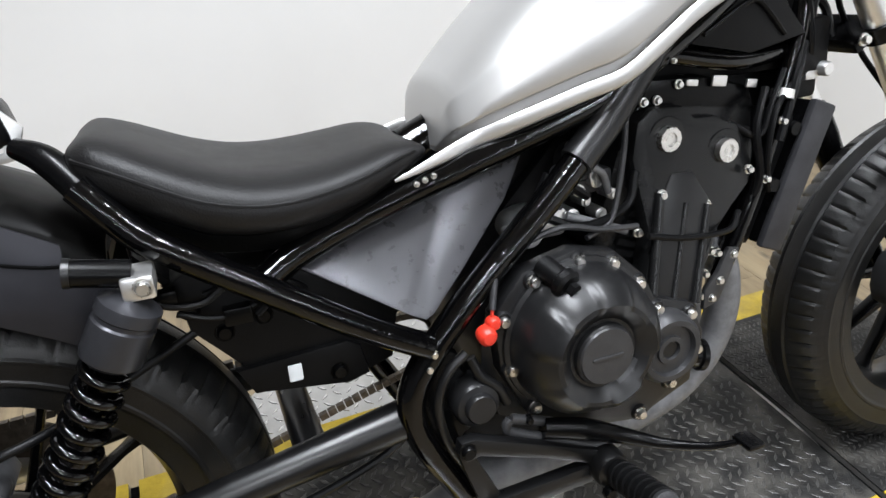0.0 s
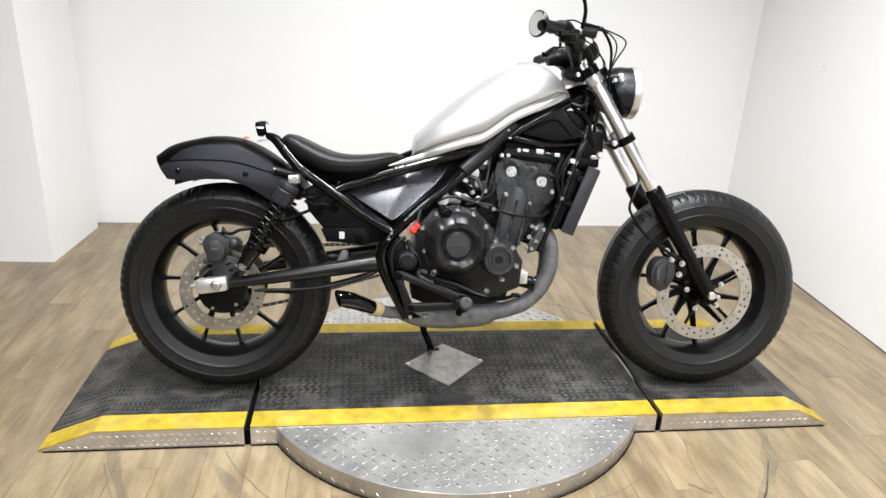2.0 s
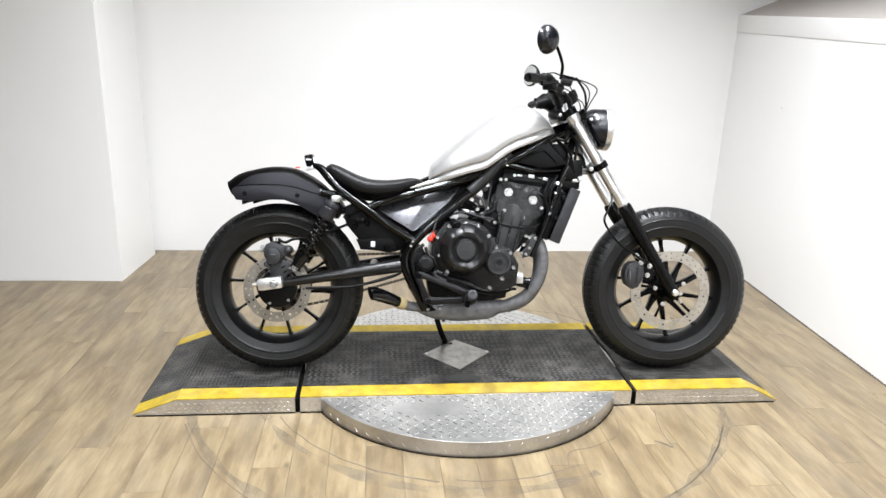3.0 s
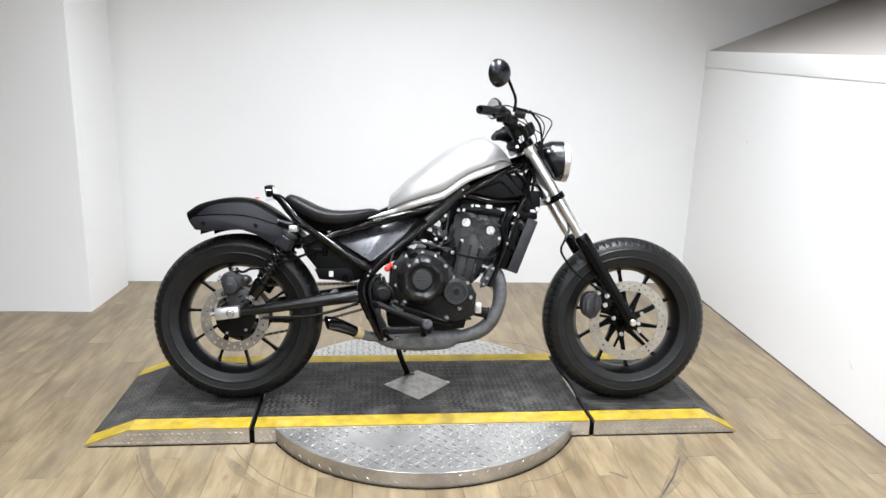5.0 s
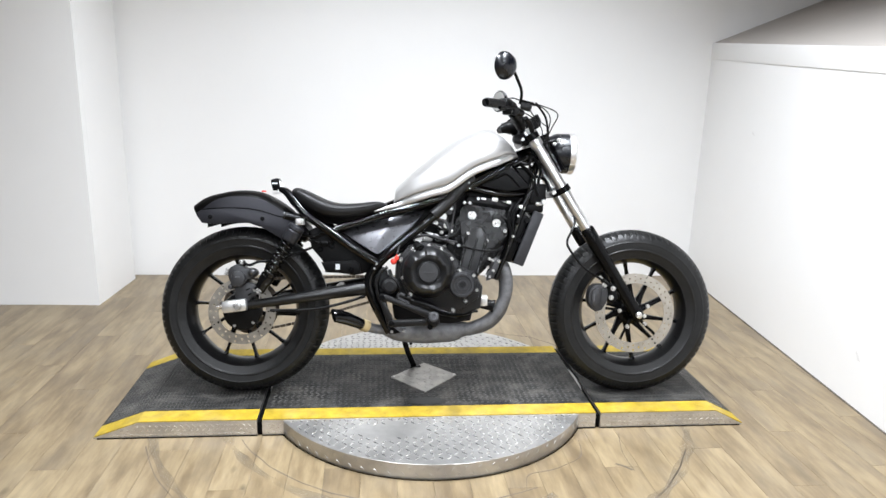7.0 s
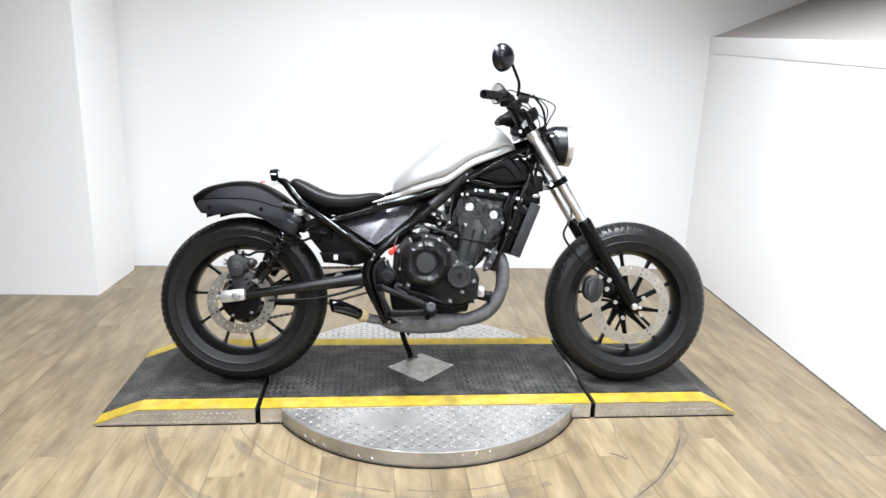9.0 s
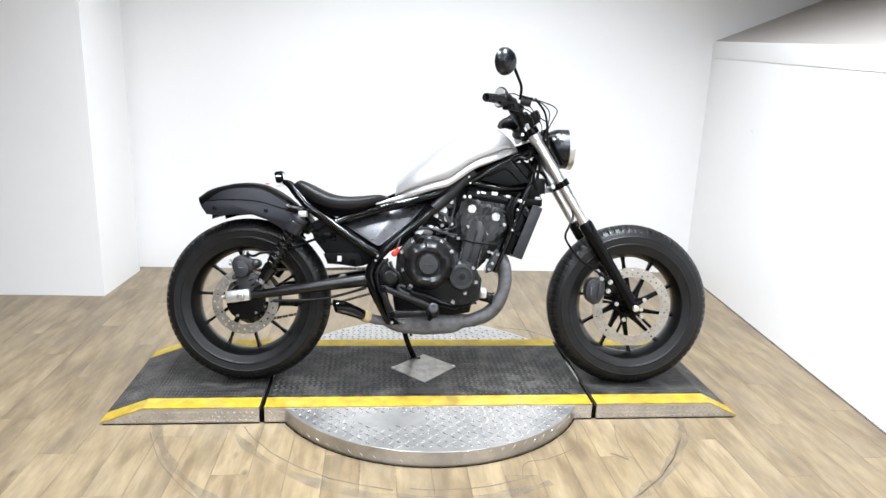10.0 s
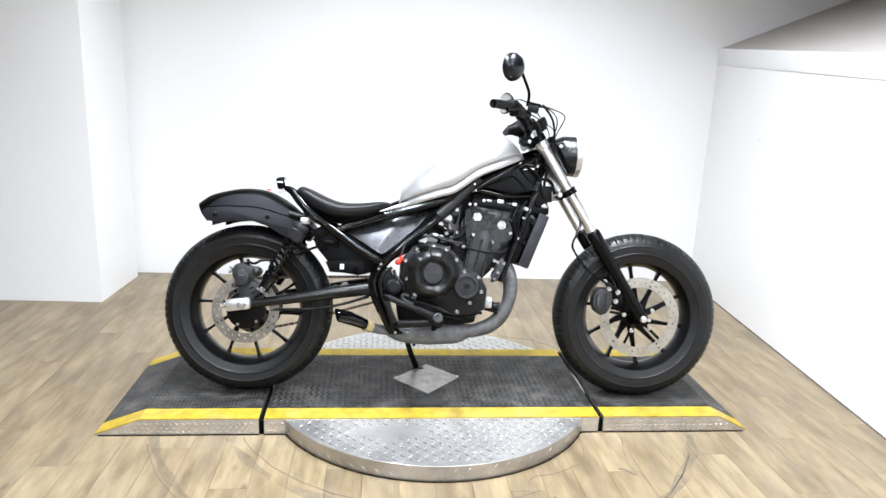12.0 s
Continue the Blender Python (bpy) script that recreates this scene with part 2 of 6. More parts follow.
def prism(bm, outline, y0, y1, bevel=0.004):
    """A plate whose (x, z) outline is extruded from y0 to y1."""
    a = [bm.verts.new((x, y0, z)) for x, z in outline]
    b = [bm.verts.new((x, y1, z)) for x, z in outline]
    fs = [bm.faces.new(a), bm.faces.new(b[::-1])]
    n = len(outline)
    for i in range(n):
        fs.append(bm.faces.new((a[i], b[i], b[(i + 1) % n], a[(i + 1) % n])))
    bmesh.ops.recalc_face_normals(bm, faces=fs)
    if bevel:
        es = list({e for f in fs[:2] for e in f.edges})
        bmesh.ops.bevel(bm, geom=es, offset=bevel, segments=2, affect="EDGES", profile=0.6)
    return bm


def loft(bm, sections, cap=True):
    rings = [[bm.verts.new(p) for p in s] for s in sections]
    n = len(rings[0])
    for a, b in zip(rings, rings[1:]):
        for j in range(n):
            bm.faces.new((a[j], a[(j + 1) % n], b[(j + 1) % n], b[j]))
    if cap:
        bm.faces.new(rings[0])
        bm.faces.new(rings[-1])
    return bm


def interp(table, x):
    xs = [r[0] for r in table]
    return [float(np.interp(x, xs, [r[k] for r in table])) for k in range(1, len(table[0]))]


def finer(rows, n=3):
    """Catmull-Rom rows between the given ones, so that a lofted body has no facets."""
    a = np.array(rows, float)
    p = np.vstack([2 * a[0] - a[1], a, 2 * a[-1] - a[-2]])
    out = []
    for i in range(1, len(p) - 2):
        for k in range(n):
            t = k / n
            out.append(0.5 * (2 * p[i] + (p[i + 1] - p[i - 1]) * t + (2 * p[i - 1] - 5 * p[i] + 4 * p[i + 1] - p[i + 2]) * t * t + (3 * p[i] - p[i - 1] - 3 * p[i + 1] + p[i + 2]) * t ** 3))
    return [tuple(float(v) for v in r) for r in out] + [tuple(rows[-1])]


def B():
    return bmesh.new()


def along(p, q):
    """The pose at p whose y axis points to q."""
    d = (Vector(q) - Vector(p)).normalized()
    return Matrix.Translation(p) @ d.to_track_quat("Y", "Z").to_matrix().to_4x4()


def bolt(bm, x, y, z, r=0.007, h=0.006, way=-1):
    m = Matrix.Translation((x, y, z))
    lathe(bm, [(0, way * h), (r * 0.8, way * h), (r, way * h * 0.6), (r, 0), (r * 1.35, 0), (r * 1.35, -way * 0.003), (0, -way * 0.003)], 10, m)
    return bm


# ---- room ----


def wall(name, x0, y0, x1, y1, z0, z1, thick=0.12, material="wall", label="", dz=0.0):
    """An upright wall whose visible face runs from (x0, y0) to (x1, y1), its thickness to the left of that way."""
    d = Vector((x1 - x0, y1 - y0, 0))
    nrm = Vector((-d.y, d.x, 0)).normalized() * thick
    bm = B()
    base = [Vector((x0, y0, 0)), Vector((x1, y1, 0)), Vector((x1, y1, 0)) + nrm, Vector((x0, y0, 0)) + nrm]
    lo = [bm.verts.new((p.x, p.y, z0)) for p in base]
    hi = [bm.verts.new((p.x, p.y, z1 + (dz if i in (1, 2) else 0))) for i, p in enumerate(base)]
    bm.faces.new(lo)
    bm.faces.new(hi)
    for i in range(4):
        bm.faces.new((lo[i], lo[(i + 1) % 4], hi[(i + 1) % 4], hi[i]))
    ob = part(name, bm, material, smooth=False)
    return tagged(ob, label or "smooth white painted wall", "wall", kind="structure")


CEIL = 2.95
GROUND = -0.008      # top of the floor planks
wall("wall_back", -1.725, 1.672, 3.3, 1.63, GROUND - 0.01, CEIL)
wall("wall_left_return", -1.70, 1.13, -1.715, 1.672, GROUND - 0.01, CEIL)
wall_left_front = wall("wall_left_front", -3.2, 1.16, -1.703, 1.0845, GROUND - 0.01, CEIL, 0.5)
wall_right = wall("wall_right", 1.8176, 1.661, 1.30, -4.6, GROUND - 0.01, 1.44, 0.14, dz=-0.315, label="smooth white half-height wall beside the turntable")
# three unseen walls, added dark to deepen the blacks on the motorcycle
wall("wall_left_far", -3.2, -10.0, -3.2, 1.16, GROUND - 0.01, CEIL, material="unseen_dark", label="unseen dark wall behind the camera, added to keep reflections dark")
wall("wall_behind", 3.3, -10.0, -3.2, -10.0, GROUND - 0.01, CEIL, material="unseen_dark", label="unseen dark wall behind the camera, added to keep reflections dark")
wall("wall_right_far", 3.3, 1.63, 3.3, -10.0, GROUND - 0.01, CEIL, material="unseen_dark", label="unseen dark wall behind the camera, added to keep reflections dark")

H = 0.048          # height of the ramp deck

# cap board along the half wall, and the sloping panel above it, seen from its upper side
bm = B()
mw = Matrix.Translation((1.815, 1.63, 0)) @ Matrix.Rotation(math.atan2(-6.23, -0.515), 4, "Z")
box(bm, -0.03, 6.25, -0.004, 0.16, 1.3785, 1.4760, 0.003, mw)
for v in bm.verts:
    v.co.z -= 0.053 * (1.63 - v.co.y)
tagged(part("ledge_trim", bm, "wall", angle=20), "white painted cap board on top of the half wall", "trim", kind="structure")
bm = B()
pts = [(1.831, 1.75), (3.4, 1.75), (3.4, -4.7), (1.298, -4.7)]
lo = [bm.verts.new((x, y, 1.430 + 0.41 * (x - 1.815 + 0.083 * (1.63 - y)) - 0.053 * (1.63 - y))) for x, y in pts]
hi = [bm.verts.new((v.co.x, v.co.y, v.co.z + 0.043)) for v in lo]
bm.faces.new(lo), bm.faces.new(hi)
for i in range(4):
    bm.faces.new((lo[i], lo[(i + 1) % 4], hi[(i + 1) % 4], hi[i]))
tagged(part("sloping_panel", bm, "slope_panel", smooth=False), "plain brown-grey sloping panel above the half wall", "ceiling", kind="structure")
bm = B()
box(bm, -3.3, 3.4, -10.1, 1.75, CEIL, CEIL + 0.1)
tagged(part("ceiling", bm, "ceiling", smooth=False), "plain unseen ceiling, toned down to darken reflections", "ceiling", kind="structure")
bm = B()
box(bm, -3.3, 3.4, -10.1, 1.75, GROUND - 0.1, GROUND - 0.006)
floor = tagged(part("floor", bm, "floor", smooth=False), "light brown wood-look plank floor, worn and dull", "floor", kind="structure")

def joint(name, x0, y0, x1, y1):
    """A thin dark bead that paints the gap shadow where wall meets floor."""
    d = Vector((x1 - x0, y1 - y0, 0))
    nrm = Vector((d.y, -d.x, 0)).normalized() * 0.006
    bm = B()
    a, b = Vector((x0, y0, GROUND)), Vector((x1, y1, GROUND))
    up = Vector((0, 0, 0.005))
    ends = [[bm.verts.new(p + q) for q in (nrm, nrm * 0.4 + up, up * 0.9 - nrm * 0.2, -nrm * 0.2)] for p in (a, b)]
    for k in range(4):
        bm.faces.new((ends[0][k], ends[0][(k + 1) % 4], ends[1][(k + 1) % 4], ends[1][k]))
    bm.faces.new(ends[0]), bm.faces.new(ends[1])
    tagged(part(name, bm, "foot_shade", smooth=False), "dark line standing for the gap shadow along the wall's foot", "trim", kind="structure")


def smudge(y, z, l, w, tilt):
    """A small rubbed mark on the half wall, as thin as a coat of paint."""
    bm = B()
    m = Matrix.Translation((1.815 - 0.0827 * (1.63 - y), y, z)) @ Matrix.Rotation(math.atan2(-6.23, -0.515), 4, "Z") @ Matrix.Rotation(tilt, 4, "Y")
    ring = [m @ Vector((l * math.cos(a) * (1 + 0.4 * noise.noise((a, y, z))), 0, w * math.sin(a) * (1 + 0.4 * noise.noise((z, a, y))))) for a in (2 * math.pi * k / 14 for k in range(14))]
    n = Vector((-0.9966, 0.0824, 0))
    hi, lo = [bm.verts.new(p + n * 0.0006) for p in ring], [bm.verts.new(p - n * 0.0006) for p in ring]
    bm.faces.new(hi), bm.faces.new(lo)
    for k in range(14):
        bm.faces.new((hi[k], hi[(k + 1) % 14], lo[(k + 1) % 14], lo[k]))
    part("wall_smudge", bm, "smudge", wall_right, "small grey rubbed mark", smooth=False)


bm = B()
ring = [(-1.745 + 0.022 * math.cos(a) * (1 + 0.5 * noise.noise((a, 1.0, 0))), 0.24 + 0.010 * math.sin(a) * (1 + 0.5 * noise.noise((a, 4.0, 0)))) for a in (2 * math.pi * k / 14 for k in range(14))]
prism(bm, ring, 1.0885, 1.090, 0)
part("wall_smudge", bm, "smudge", wall_left_front, "small grey rubbed mark", smooth=False)
smudge(-0.2, 0.2, 0.022, 0.006, 0.8)
smudge(0.95, 0.98, 0.02, 0.004, 0.5)
joint("shade_line_right", 1.815, 1.63, 1.30, -4.6)

# ---- turntable and ramps ----
TX, TY, TR = -0.03, -0.036, 0.610


def bars(bm, spots, w, l, h, z):
    """Raised lozenge bars: spots of (x, y, angle)."""
    for x, y, a in spots:
        c, s_ = math.cos(a), math.sin(a)
        def at(u, v):
            return (x + u * c - v * s_, y + u * s_ + v * c)
        lo_ = [bm.verts.new((*at(u, v), z)) for u, v in ((-l, 0), (0, -w), (l, 0), (0, w))]
        hi_ = [bm.verts.new((*at(u * 0.7, v * 0.6), z + h)) for u, v in ((-l, 0), (0, -w), (l, 0), (0, w))]
        bm.faces.new(hi_)
        for i in range(4):
            bm.faces.new((lo_[i], lo_[(i + 1) % 4], hi_[(i + 1) % 4], hi_[i]))
    return bm


turntable = new("turntable")
tagged(turntable, "round aluminium tread-plate turntable under the ramps", "turntable")
turntable.location = (TX, TY, 0)
bm = B()
lathe(bm, [(0, GROUND + 0.002), (TR - 0.002, GROUND + 0.002), (TR, GROUND + 0.006), (TR, H - 0.0008), (TR - 0.0008, H), (0, H)], 128, Matrix.Rotation(radians(90), 4, "X"))
part("disc_plate", bm, "plate", turntable)
bm = B()
lathe(bm, [(TR + 0.0005, GROUND), (TR + 0.003, GROUND), (TR + 0.003, GROUND + 0.002), (TR + 0.0005, GROUND + 0.002)], 128, Matrix.Rotation(radians(90), 4, "X"), closed=True)
part("floor_seal", bm, "dark", turntable)
bm, spots = B(), []
for i in range(-25, 26):
    for j in range(-25, 26):
        x, y = i * 0.026, j * 0.026
        if x * x + y * y < (TR - 0.014) ** 2 and abs(y) > 0.26 and ((x + 0.16) / 0.13) ** 2 + ((y + 0.39) / 0.055) ** 2 > 1.0 + 0.6 * noise.noise((x * 20, y * 20, 3.0)):
            spots.append((x, y, radians(45 if (i + j) % 2 else -45)))
bars(bm, spots, 0.0034, 0.0125, 0.0019, H)
tagged(part("tread_pattern", bm, "tread", turntable, smooth=False), "raised lozenge tread pattern", kind="stuff")
bm = B()
for k in range(170):
    a, row = 2 * math.pi * k / 170, k % 2
    c, s_, z = math.cos(a), math.sin(a), 0.010 + 0.022 * row
    m = Matrix.Translation((TR * c, TR * s_, z)) @ Matrix.Rotation(a, 4, "Z") @ Matrix.Rotation(radians(45 if row else -45), 4, "X")
    vs = [bm.verts.new(m @ Vector(p)) for p in ((0, -0.0095, 0), (0, 0, -0.0026), (0, 0.0095, 0), (0, 0, 0.0026))]
    ws = [bm.verts.new(m @ Vector(p)) for p in ((0.0012, -0.007, 0), (0.0012, 0, -0.0016), (0.0012, 0.007, 0), (0.0012, 0, 0.0016))]
    bm.faces.new(ws)
    for i in range(4):
        bm.faces.new((vs[i], vs[(i + 1) % 4], ws[(i + 1) % 4], ws[i]))
tagged(part("rim_tread", bm, "plate", turntable, smooth=False), "raised lozenge tread on the rim", kind="stuff")

RY0, RY1 = -0.337, 0.302        # the ramp's near and far edge
SLAB = H + 0.002


def ramp(x0, x1, tip, label):
    """A deck section from x0 to x1; tip: how far the end at x0 (minus) or x1 (plus) slopes down, 0 for none."""
    root = tagged(new("ramp_section"), label, "ramp", "ramp deck sections")
    root.location = (0, 0, 0)
    if tip < 0:
        prof = [(x0, GROUND + 0.004), (x0 - tip, SLAB), (x1, SLAB)]
    elif tip > 0:
        prof = [(x0, SLAB), (x1 - tip, SLAB), (x1, GROUND + 0.004)]
    else:
        prof = [(x0, SLAB), (x1, SLAB)]

    def strip(bm, ya, yb, up, thick, inset=0.0):
        top = [[bm.verts.new((x, y, z + up)) for y in (ya, yb)] for x, z in prof]
        bot = [[bm.verts.new((x, y, max(z + up - thick, GROUND + 0.0005))) for y in (ya, yb)] for x, z in prof]
        for a, b in zip(top, top[1:]):
            bm.faces.new((a[0], a[1], b[1], b[0]))
        for a, b in zip(bot, bot[1:]):
            bm.faces.new((a[0], b[0], b[1], a[1]))
        for k in (0, 1):
            for a, b, c, d in zip(top, top[1:], bot, bot[1:]):
                bm.faces.new((a[k], b[k], d[k], c[k]))
        for k in (0, -1):
            bm.faces.new((top[k][0], top[k][1], bot[k][1], bot[k][0]))
        return bm
    part("plate_body", strip(B(), RY0, RY1, 0.0, 0.2), "plate_edge", root, smooth=False)
    # black strip added along the near foot as the contact shadow
    bm = B()
    foot = [(x, z) for x, z in ((x0 + (0.012 if tip < 0 else 0), 0), (x1 - (0.012 if tip > 0 else 0), 0))]
    box(bm, foot[0][0], foot[1][0], RY0 - 0.003, RY0 - 0.0005, GROUND, GROUND + 0.003)
    part("contact_shade_strip", bm, "dark", root)
    part("rubber_mat", strip(B(), RY0 + 0.078, RY1 - 0.074, 0.004, 0.003), "mat", root, "black chevron rubber mat, dusty", smooth=False)
    part("yellow_stripe", strip(B(), RY0 + 0.001, RY0 + 0.0775, 0.0035, 0.003), "yellow", root, "scuffed yellow safety stripe", smooth=False)
    part("yellow_stripe", strip(B(), RY1 - 0.0735, RY1 - 0.001, 0.0035, 0.003), "yellow", root, "scuffed yellow safety stripe", smooth=False)
    # chevron ribs on the mat and lozenges on the near side
    bm, spots, flat = B(), [], []
    px, py, size = (0.022, 0.019, 1.0) if tip == 0 else (0.0135, 0.013, 0.62)
    nx, ny = int((x1 - x0) / px), int((RY1 - RY0 - 0.155) / py)
    for i in range(1, nx):
        for j in range(1, ny):
            x, y = x0 + i * px, RY0 + 0.08 + j * py
            worn = noise.noise((x * 4.0, y * 6.0, 7.0)) + (0.5 if tip == 0 and x > 0.16 else 0.0) - (0.35 if x < -0.1 else 0.0)
            (spots if worn < 0.24 else flat).append((x, y, radians(45 if j % 2 else -45)))
    zs = lambda x: interp(prof, x)[0]
    bars(bm, spots, 0.0042 * size, 0.0135 * size, 0.0024 * size, 0)
    bars(bm, flat, 0.0036 * size, 0.012 * size, 0.0009 * size, 0)
    for v in bm.verts:
        v.co.z += zs(v.co.x) + 0.0038
    tagged(part("chevron_ribs", bm, "mat_rib", root, smooth=False), "raised chevron ribs", kind="stuff")
    bm = B()
    for i in range(1, int((x1 - x0) / 0.021)):
        for row in (0, 1, 2):
            x, z = x0 + i * 0.021 + (row % 2) * 0.0105, 0.0045 + row * 0.0155
            if z + 0.008 > zs(x) or abs(x - TX) < 0.54:
                continue
            sg = 0.75 if row % 2 else -0.75
            vs = [bm.verts.new((x + u, RY0, z + w)) for u, w in ((-0.007, -0.006 * sg), (0.0024, -0.001 * sg), (0.007, 0.006 * sg), (-0.0024, 0.001 * sg))]
            ws = [bm.verts.new((x + u * 0.7, RY0 - 0.0015, z + w * 0.7)) for u, w in ((-0.007, -0.006 * sg), (0.0024, -0.001 * sg), (0.007, 0.006 * sg), (-0.0024, 0.001 * sg))]
            bm.faces.new(ws)
            for k in range(4):
                bm.faces.new((vs[k], vs[(k + 1) % 4], ws[(k + 1) % 4], ws[k]))
    if bm.verts:
        tagged(part("side_tread", bm, "tread", root, smooth=False), "raised lozenge tread on the side", kind="stuff")
    else:
        bm.free()
    return root


ramp(-1.20, -0.651, -0.15, "black rubber-topped end ramp with yellow stripes, rear")
ramp(-0.633, 0.565, 0, "black rubber-topped turntable deck with yellow stripes")
ramp(0.583, 1.135, 0.11, "black rubber-topped end ramp with yellow stripes, front")

# black rubber strips in the gaps between the sections
for x0, x1 in ((-0.650, -0.634), (0.566, 0.582)):
    bm = B()
    box(bm, x0, x1, RY0 + 0.003, RY1 - 0.003, GROUND + 0.001, SLAB - 0.008, 0.002)
    tagged(part("joint_strip", bm, "dark"), "black rubber strip between two ramp sections", "strip", "joint strips")

# bare metal diamond set into the mat
bm = B()
dia = [(-0.035, 0.125), (-0.178, -0.012), (-0.048, -0.152), (0.09, 0.0)]
lo = [bm.verts.new((x, y, H + 0.004)) for x, y in dia]
hi = [bm.verts.new((x, y, H + 0.0095)) for x, y in dia]
bm.faces.new(hi)
for i in range(4):
    bm.faces.new((lo[i], lo[(i + 1) % 4], hi[(i + 1) % 4], hi[i]))
cx, cy = -0.043, -0.01
plate = tagged(part("diamond_plate", bm, "diamond", smooth=False), "bare aluminium diamond-shaped plate set in the mat", "plate")
bm, spots = B(), []
for i in range(-8, 9):
    for j in range(-8, 9):
        x, y = i * 0.026, j * 0.026
        if abs(x) / 0.13 + abs(y) / 0.135 < 0.88:
            spots.append((cx + x, cy + y, radians(45 if (i + j) % 2 else -45)))
bars(bm, spots, 0.0032, 0.0125, 0.0011, H + 0.0095)
tagged(part("tread_pattern", bm, "diamond", plate, smooth=False), "raised lozenge tread", kind="stuff")
bm = B()
for x, y in ((-0.168, -0.012), (0.08, 0.0)):
    lathe(bm, [(0, 0.003), (0.006, 0.003), (0.006, 0), (0, 0)], 10, Matrix.Translation((x, y, H + 0.0095)) @ Matrix.Rotation(radians(90), 4, "X"))
part("screw", bm, "bolt", plate)
bm = B()
ring = [bm.verts.new((-0.05 + (0.075 + 0.03 * noise.noise((k * 0.7, 2.0, 0))) * math.cos(a), -0.222 + (0.028 + 0.016 * noise.noise((k * 0.9, 5.0, 0))) * math.sin(a), H + 0.0088)) for k, a in enumerate(2 * math.pi * i / 40 for i in range(40))]
bm.faces.new(ring)
tagged(part("oil_stain", bm, "stain", smooth=False), "dark oily stain on the rubber mat", "stain")

# ---- motorcycle ----
bike = tagged(new("motorcycle"), "silver and black bobber motorcycle leaning on its side stand", "motorcycle")
bike.matrix_world = pose(0, -0.115, H + 0.004, -12.0, 0, -2.0)
RW, FW = Vector((-0.728, 0, 0.309)), Vector((0.751, 0, 0.3125))
RAKE, STEER = radians(32.2), radians(-2)
axis = Vector((-math.sin(RAKE), 0, math.cos(RAKE)))
pivot = FW - Vector((0.05, 0, 0))
STEERED = Matrix.Translation(pivot) @ Matrix.Rotation(STEER, 4, axis) @ Matrix.Translation(-pivot)
stem = Vector((0.683, 0, 0.314))         # the bars sit a little askew on the fork
BARS = Matrix.Translation(stem) @ Matrix.Rotation(radians(-10), 4, axis) @ Matrix.Translation(-stem)


def mirrored(pts):
    return [(x, -y, z) for x, y, z in pts]


def wheel(name, centre, r, half, rim_r, spokes, turn, m, stout=1.0):
    """A cast wheel with tyre; its local origin is the axle's middle."""
    bm = B()
    rw = half * 0.82
    lathe(bm, [(rim_r - 0.004, -rw), (rim_r + 0.008, -rw), (rim_r + 0.008, -rw + 0.006), (rim_r - 0.003, -rw + 0.014), (rim_r - 0.011, -rw * 0.5), (rim_r - 0.016, 0), (rim_r - 0.011, rw * 0.5),
               (rim_r - 0.006, rw - 0.014), (rim_r + 0.008, rw - 0.006), (rim_r + 0.008, rw), (rim_r - 0.004, rw), (rim_r - 0.010, rw * 0.8), (rim_r - 0.0235, rw * 0.3), (rim_r - 0.0235, -rw * 0.3), (rim_r - 0.010, -rw * 0.8)], 72, closed=True)
    ob = part(name, bm, "arm", bike, "black cast-spoke wheel", m @ Matrix.Translation(centre))
    bm = B()
    lathe(bm, [(0, -0.052), (0.026, -0.052), (0.03, -0.045), (0.036, -0.03), (0.05, -0.022), (0.05, 0.022), (0.036, 0.03), (0.03, 0.05), (0, 0.05)], 32)
    part("hub", bm, "satin", ob)
    for k in range(spokes):
        a0 = turn + 2 * math.pi * k / spokes
        a1 = a0 + 0.32
        p, q = Vector((0.042 * math.cos(a0), 0, 0.042 * math.sin(a0))), Vector(((rim_r - 0.018) * math.cos(a1), 0, (rim_r - 0.018) * math.sin(a1)))
        d = (q - p).normalized()
        s_ = d.cross(Vector((0, 1, 0)))
        sec = []
        for t, w, dp in ((0, 0.0095, 0.018), (0.25, 0.0064, 0.014), (0.8, 0.0048, 0.012), (0.93, 0.006, 0.016), (1, 0.011, 0.022)):
            w *= 1 + (stout - 1) * (1 - t)
            c = p.lerp(q, t)
            sec.append([c + s_ * (w * u) + Vector((0, dp * v, 0)) for u, v in ((-1, -0.6), (-0.6, -1), (0.6, -1), (1, -0.6), (1, 0.6), (0.6, 1), (-0.6, 1), (-1, 0.6))])
        part("spoke", loft(B(), sec), "satin", ob)
    # tyre with shoulder grooves
    prof = [(rim_r - 0.002, -half * 0.84), (rim_r + 0.012, -half * 0.9), (rim_r + 0.02, -half * 0.93), (rim_r + 0.022, -half * 0.94), (rim_r + 0.026, -half * 0.985), (rim_r + 0.03, -half * 0.99), (rim_r + 0.032, -half * 0.97), (rim_r + 0.05, -half * 1.0), (r - 0.05, -half * 0.995), (r - 0.046, -half * 1.01), (r - 0.043, -half * 0.975), (r - 0.036, -half * 0.95),
            (r - 0.033, -half * 0.93), (r - 0.02, -half * 0.82), (r - 0.009, -half * 0.6), (r - 0.002, -half * 0.3), (r - 0.005, -half * 0.24), (r - 0.001, -half * 0.18), (r, 0)]
    prof += [(a, -b) for a, b in prof[-2::-1]]
    prof += [(rim_r - 0.006, half * 0.6), (rim_r - 0.006, -half * 0.6)]
    bm, segs = B(), 432
    lathe(bm, prof, segs, closed=True)
    for v in bm.verts:
        rad = math.hypot(v.co.x, v.co.z)
        i = round(math.atan2(v.co.z, v.co.x) / (2 * math.pi) * segs) % segs
        lug = (i + (1 if v.co.y > 0 else 6) + (2 if rad > r - 0.022 else 0)) % 12
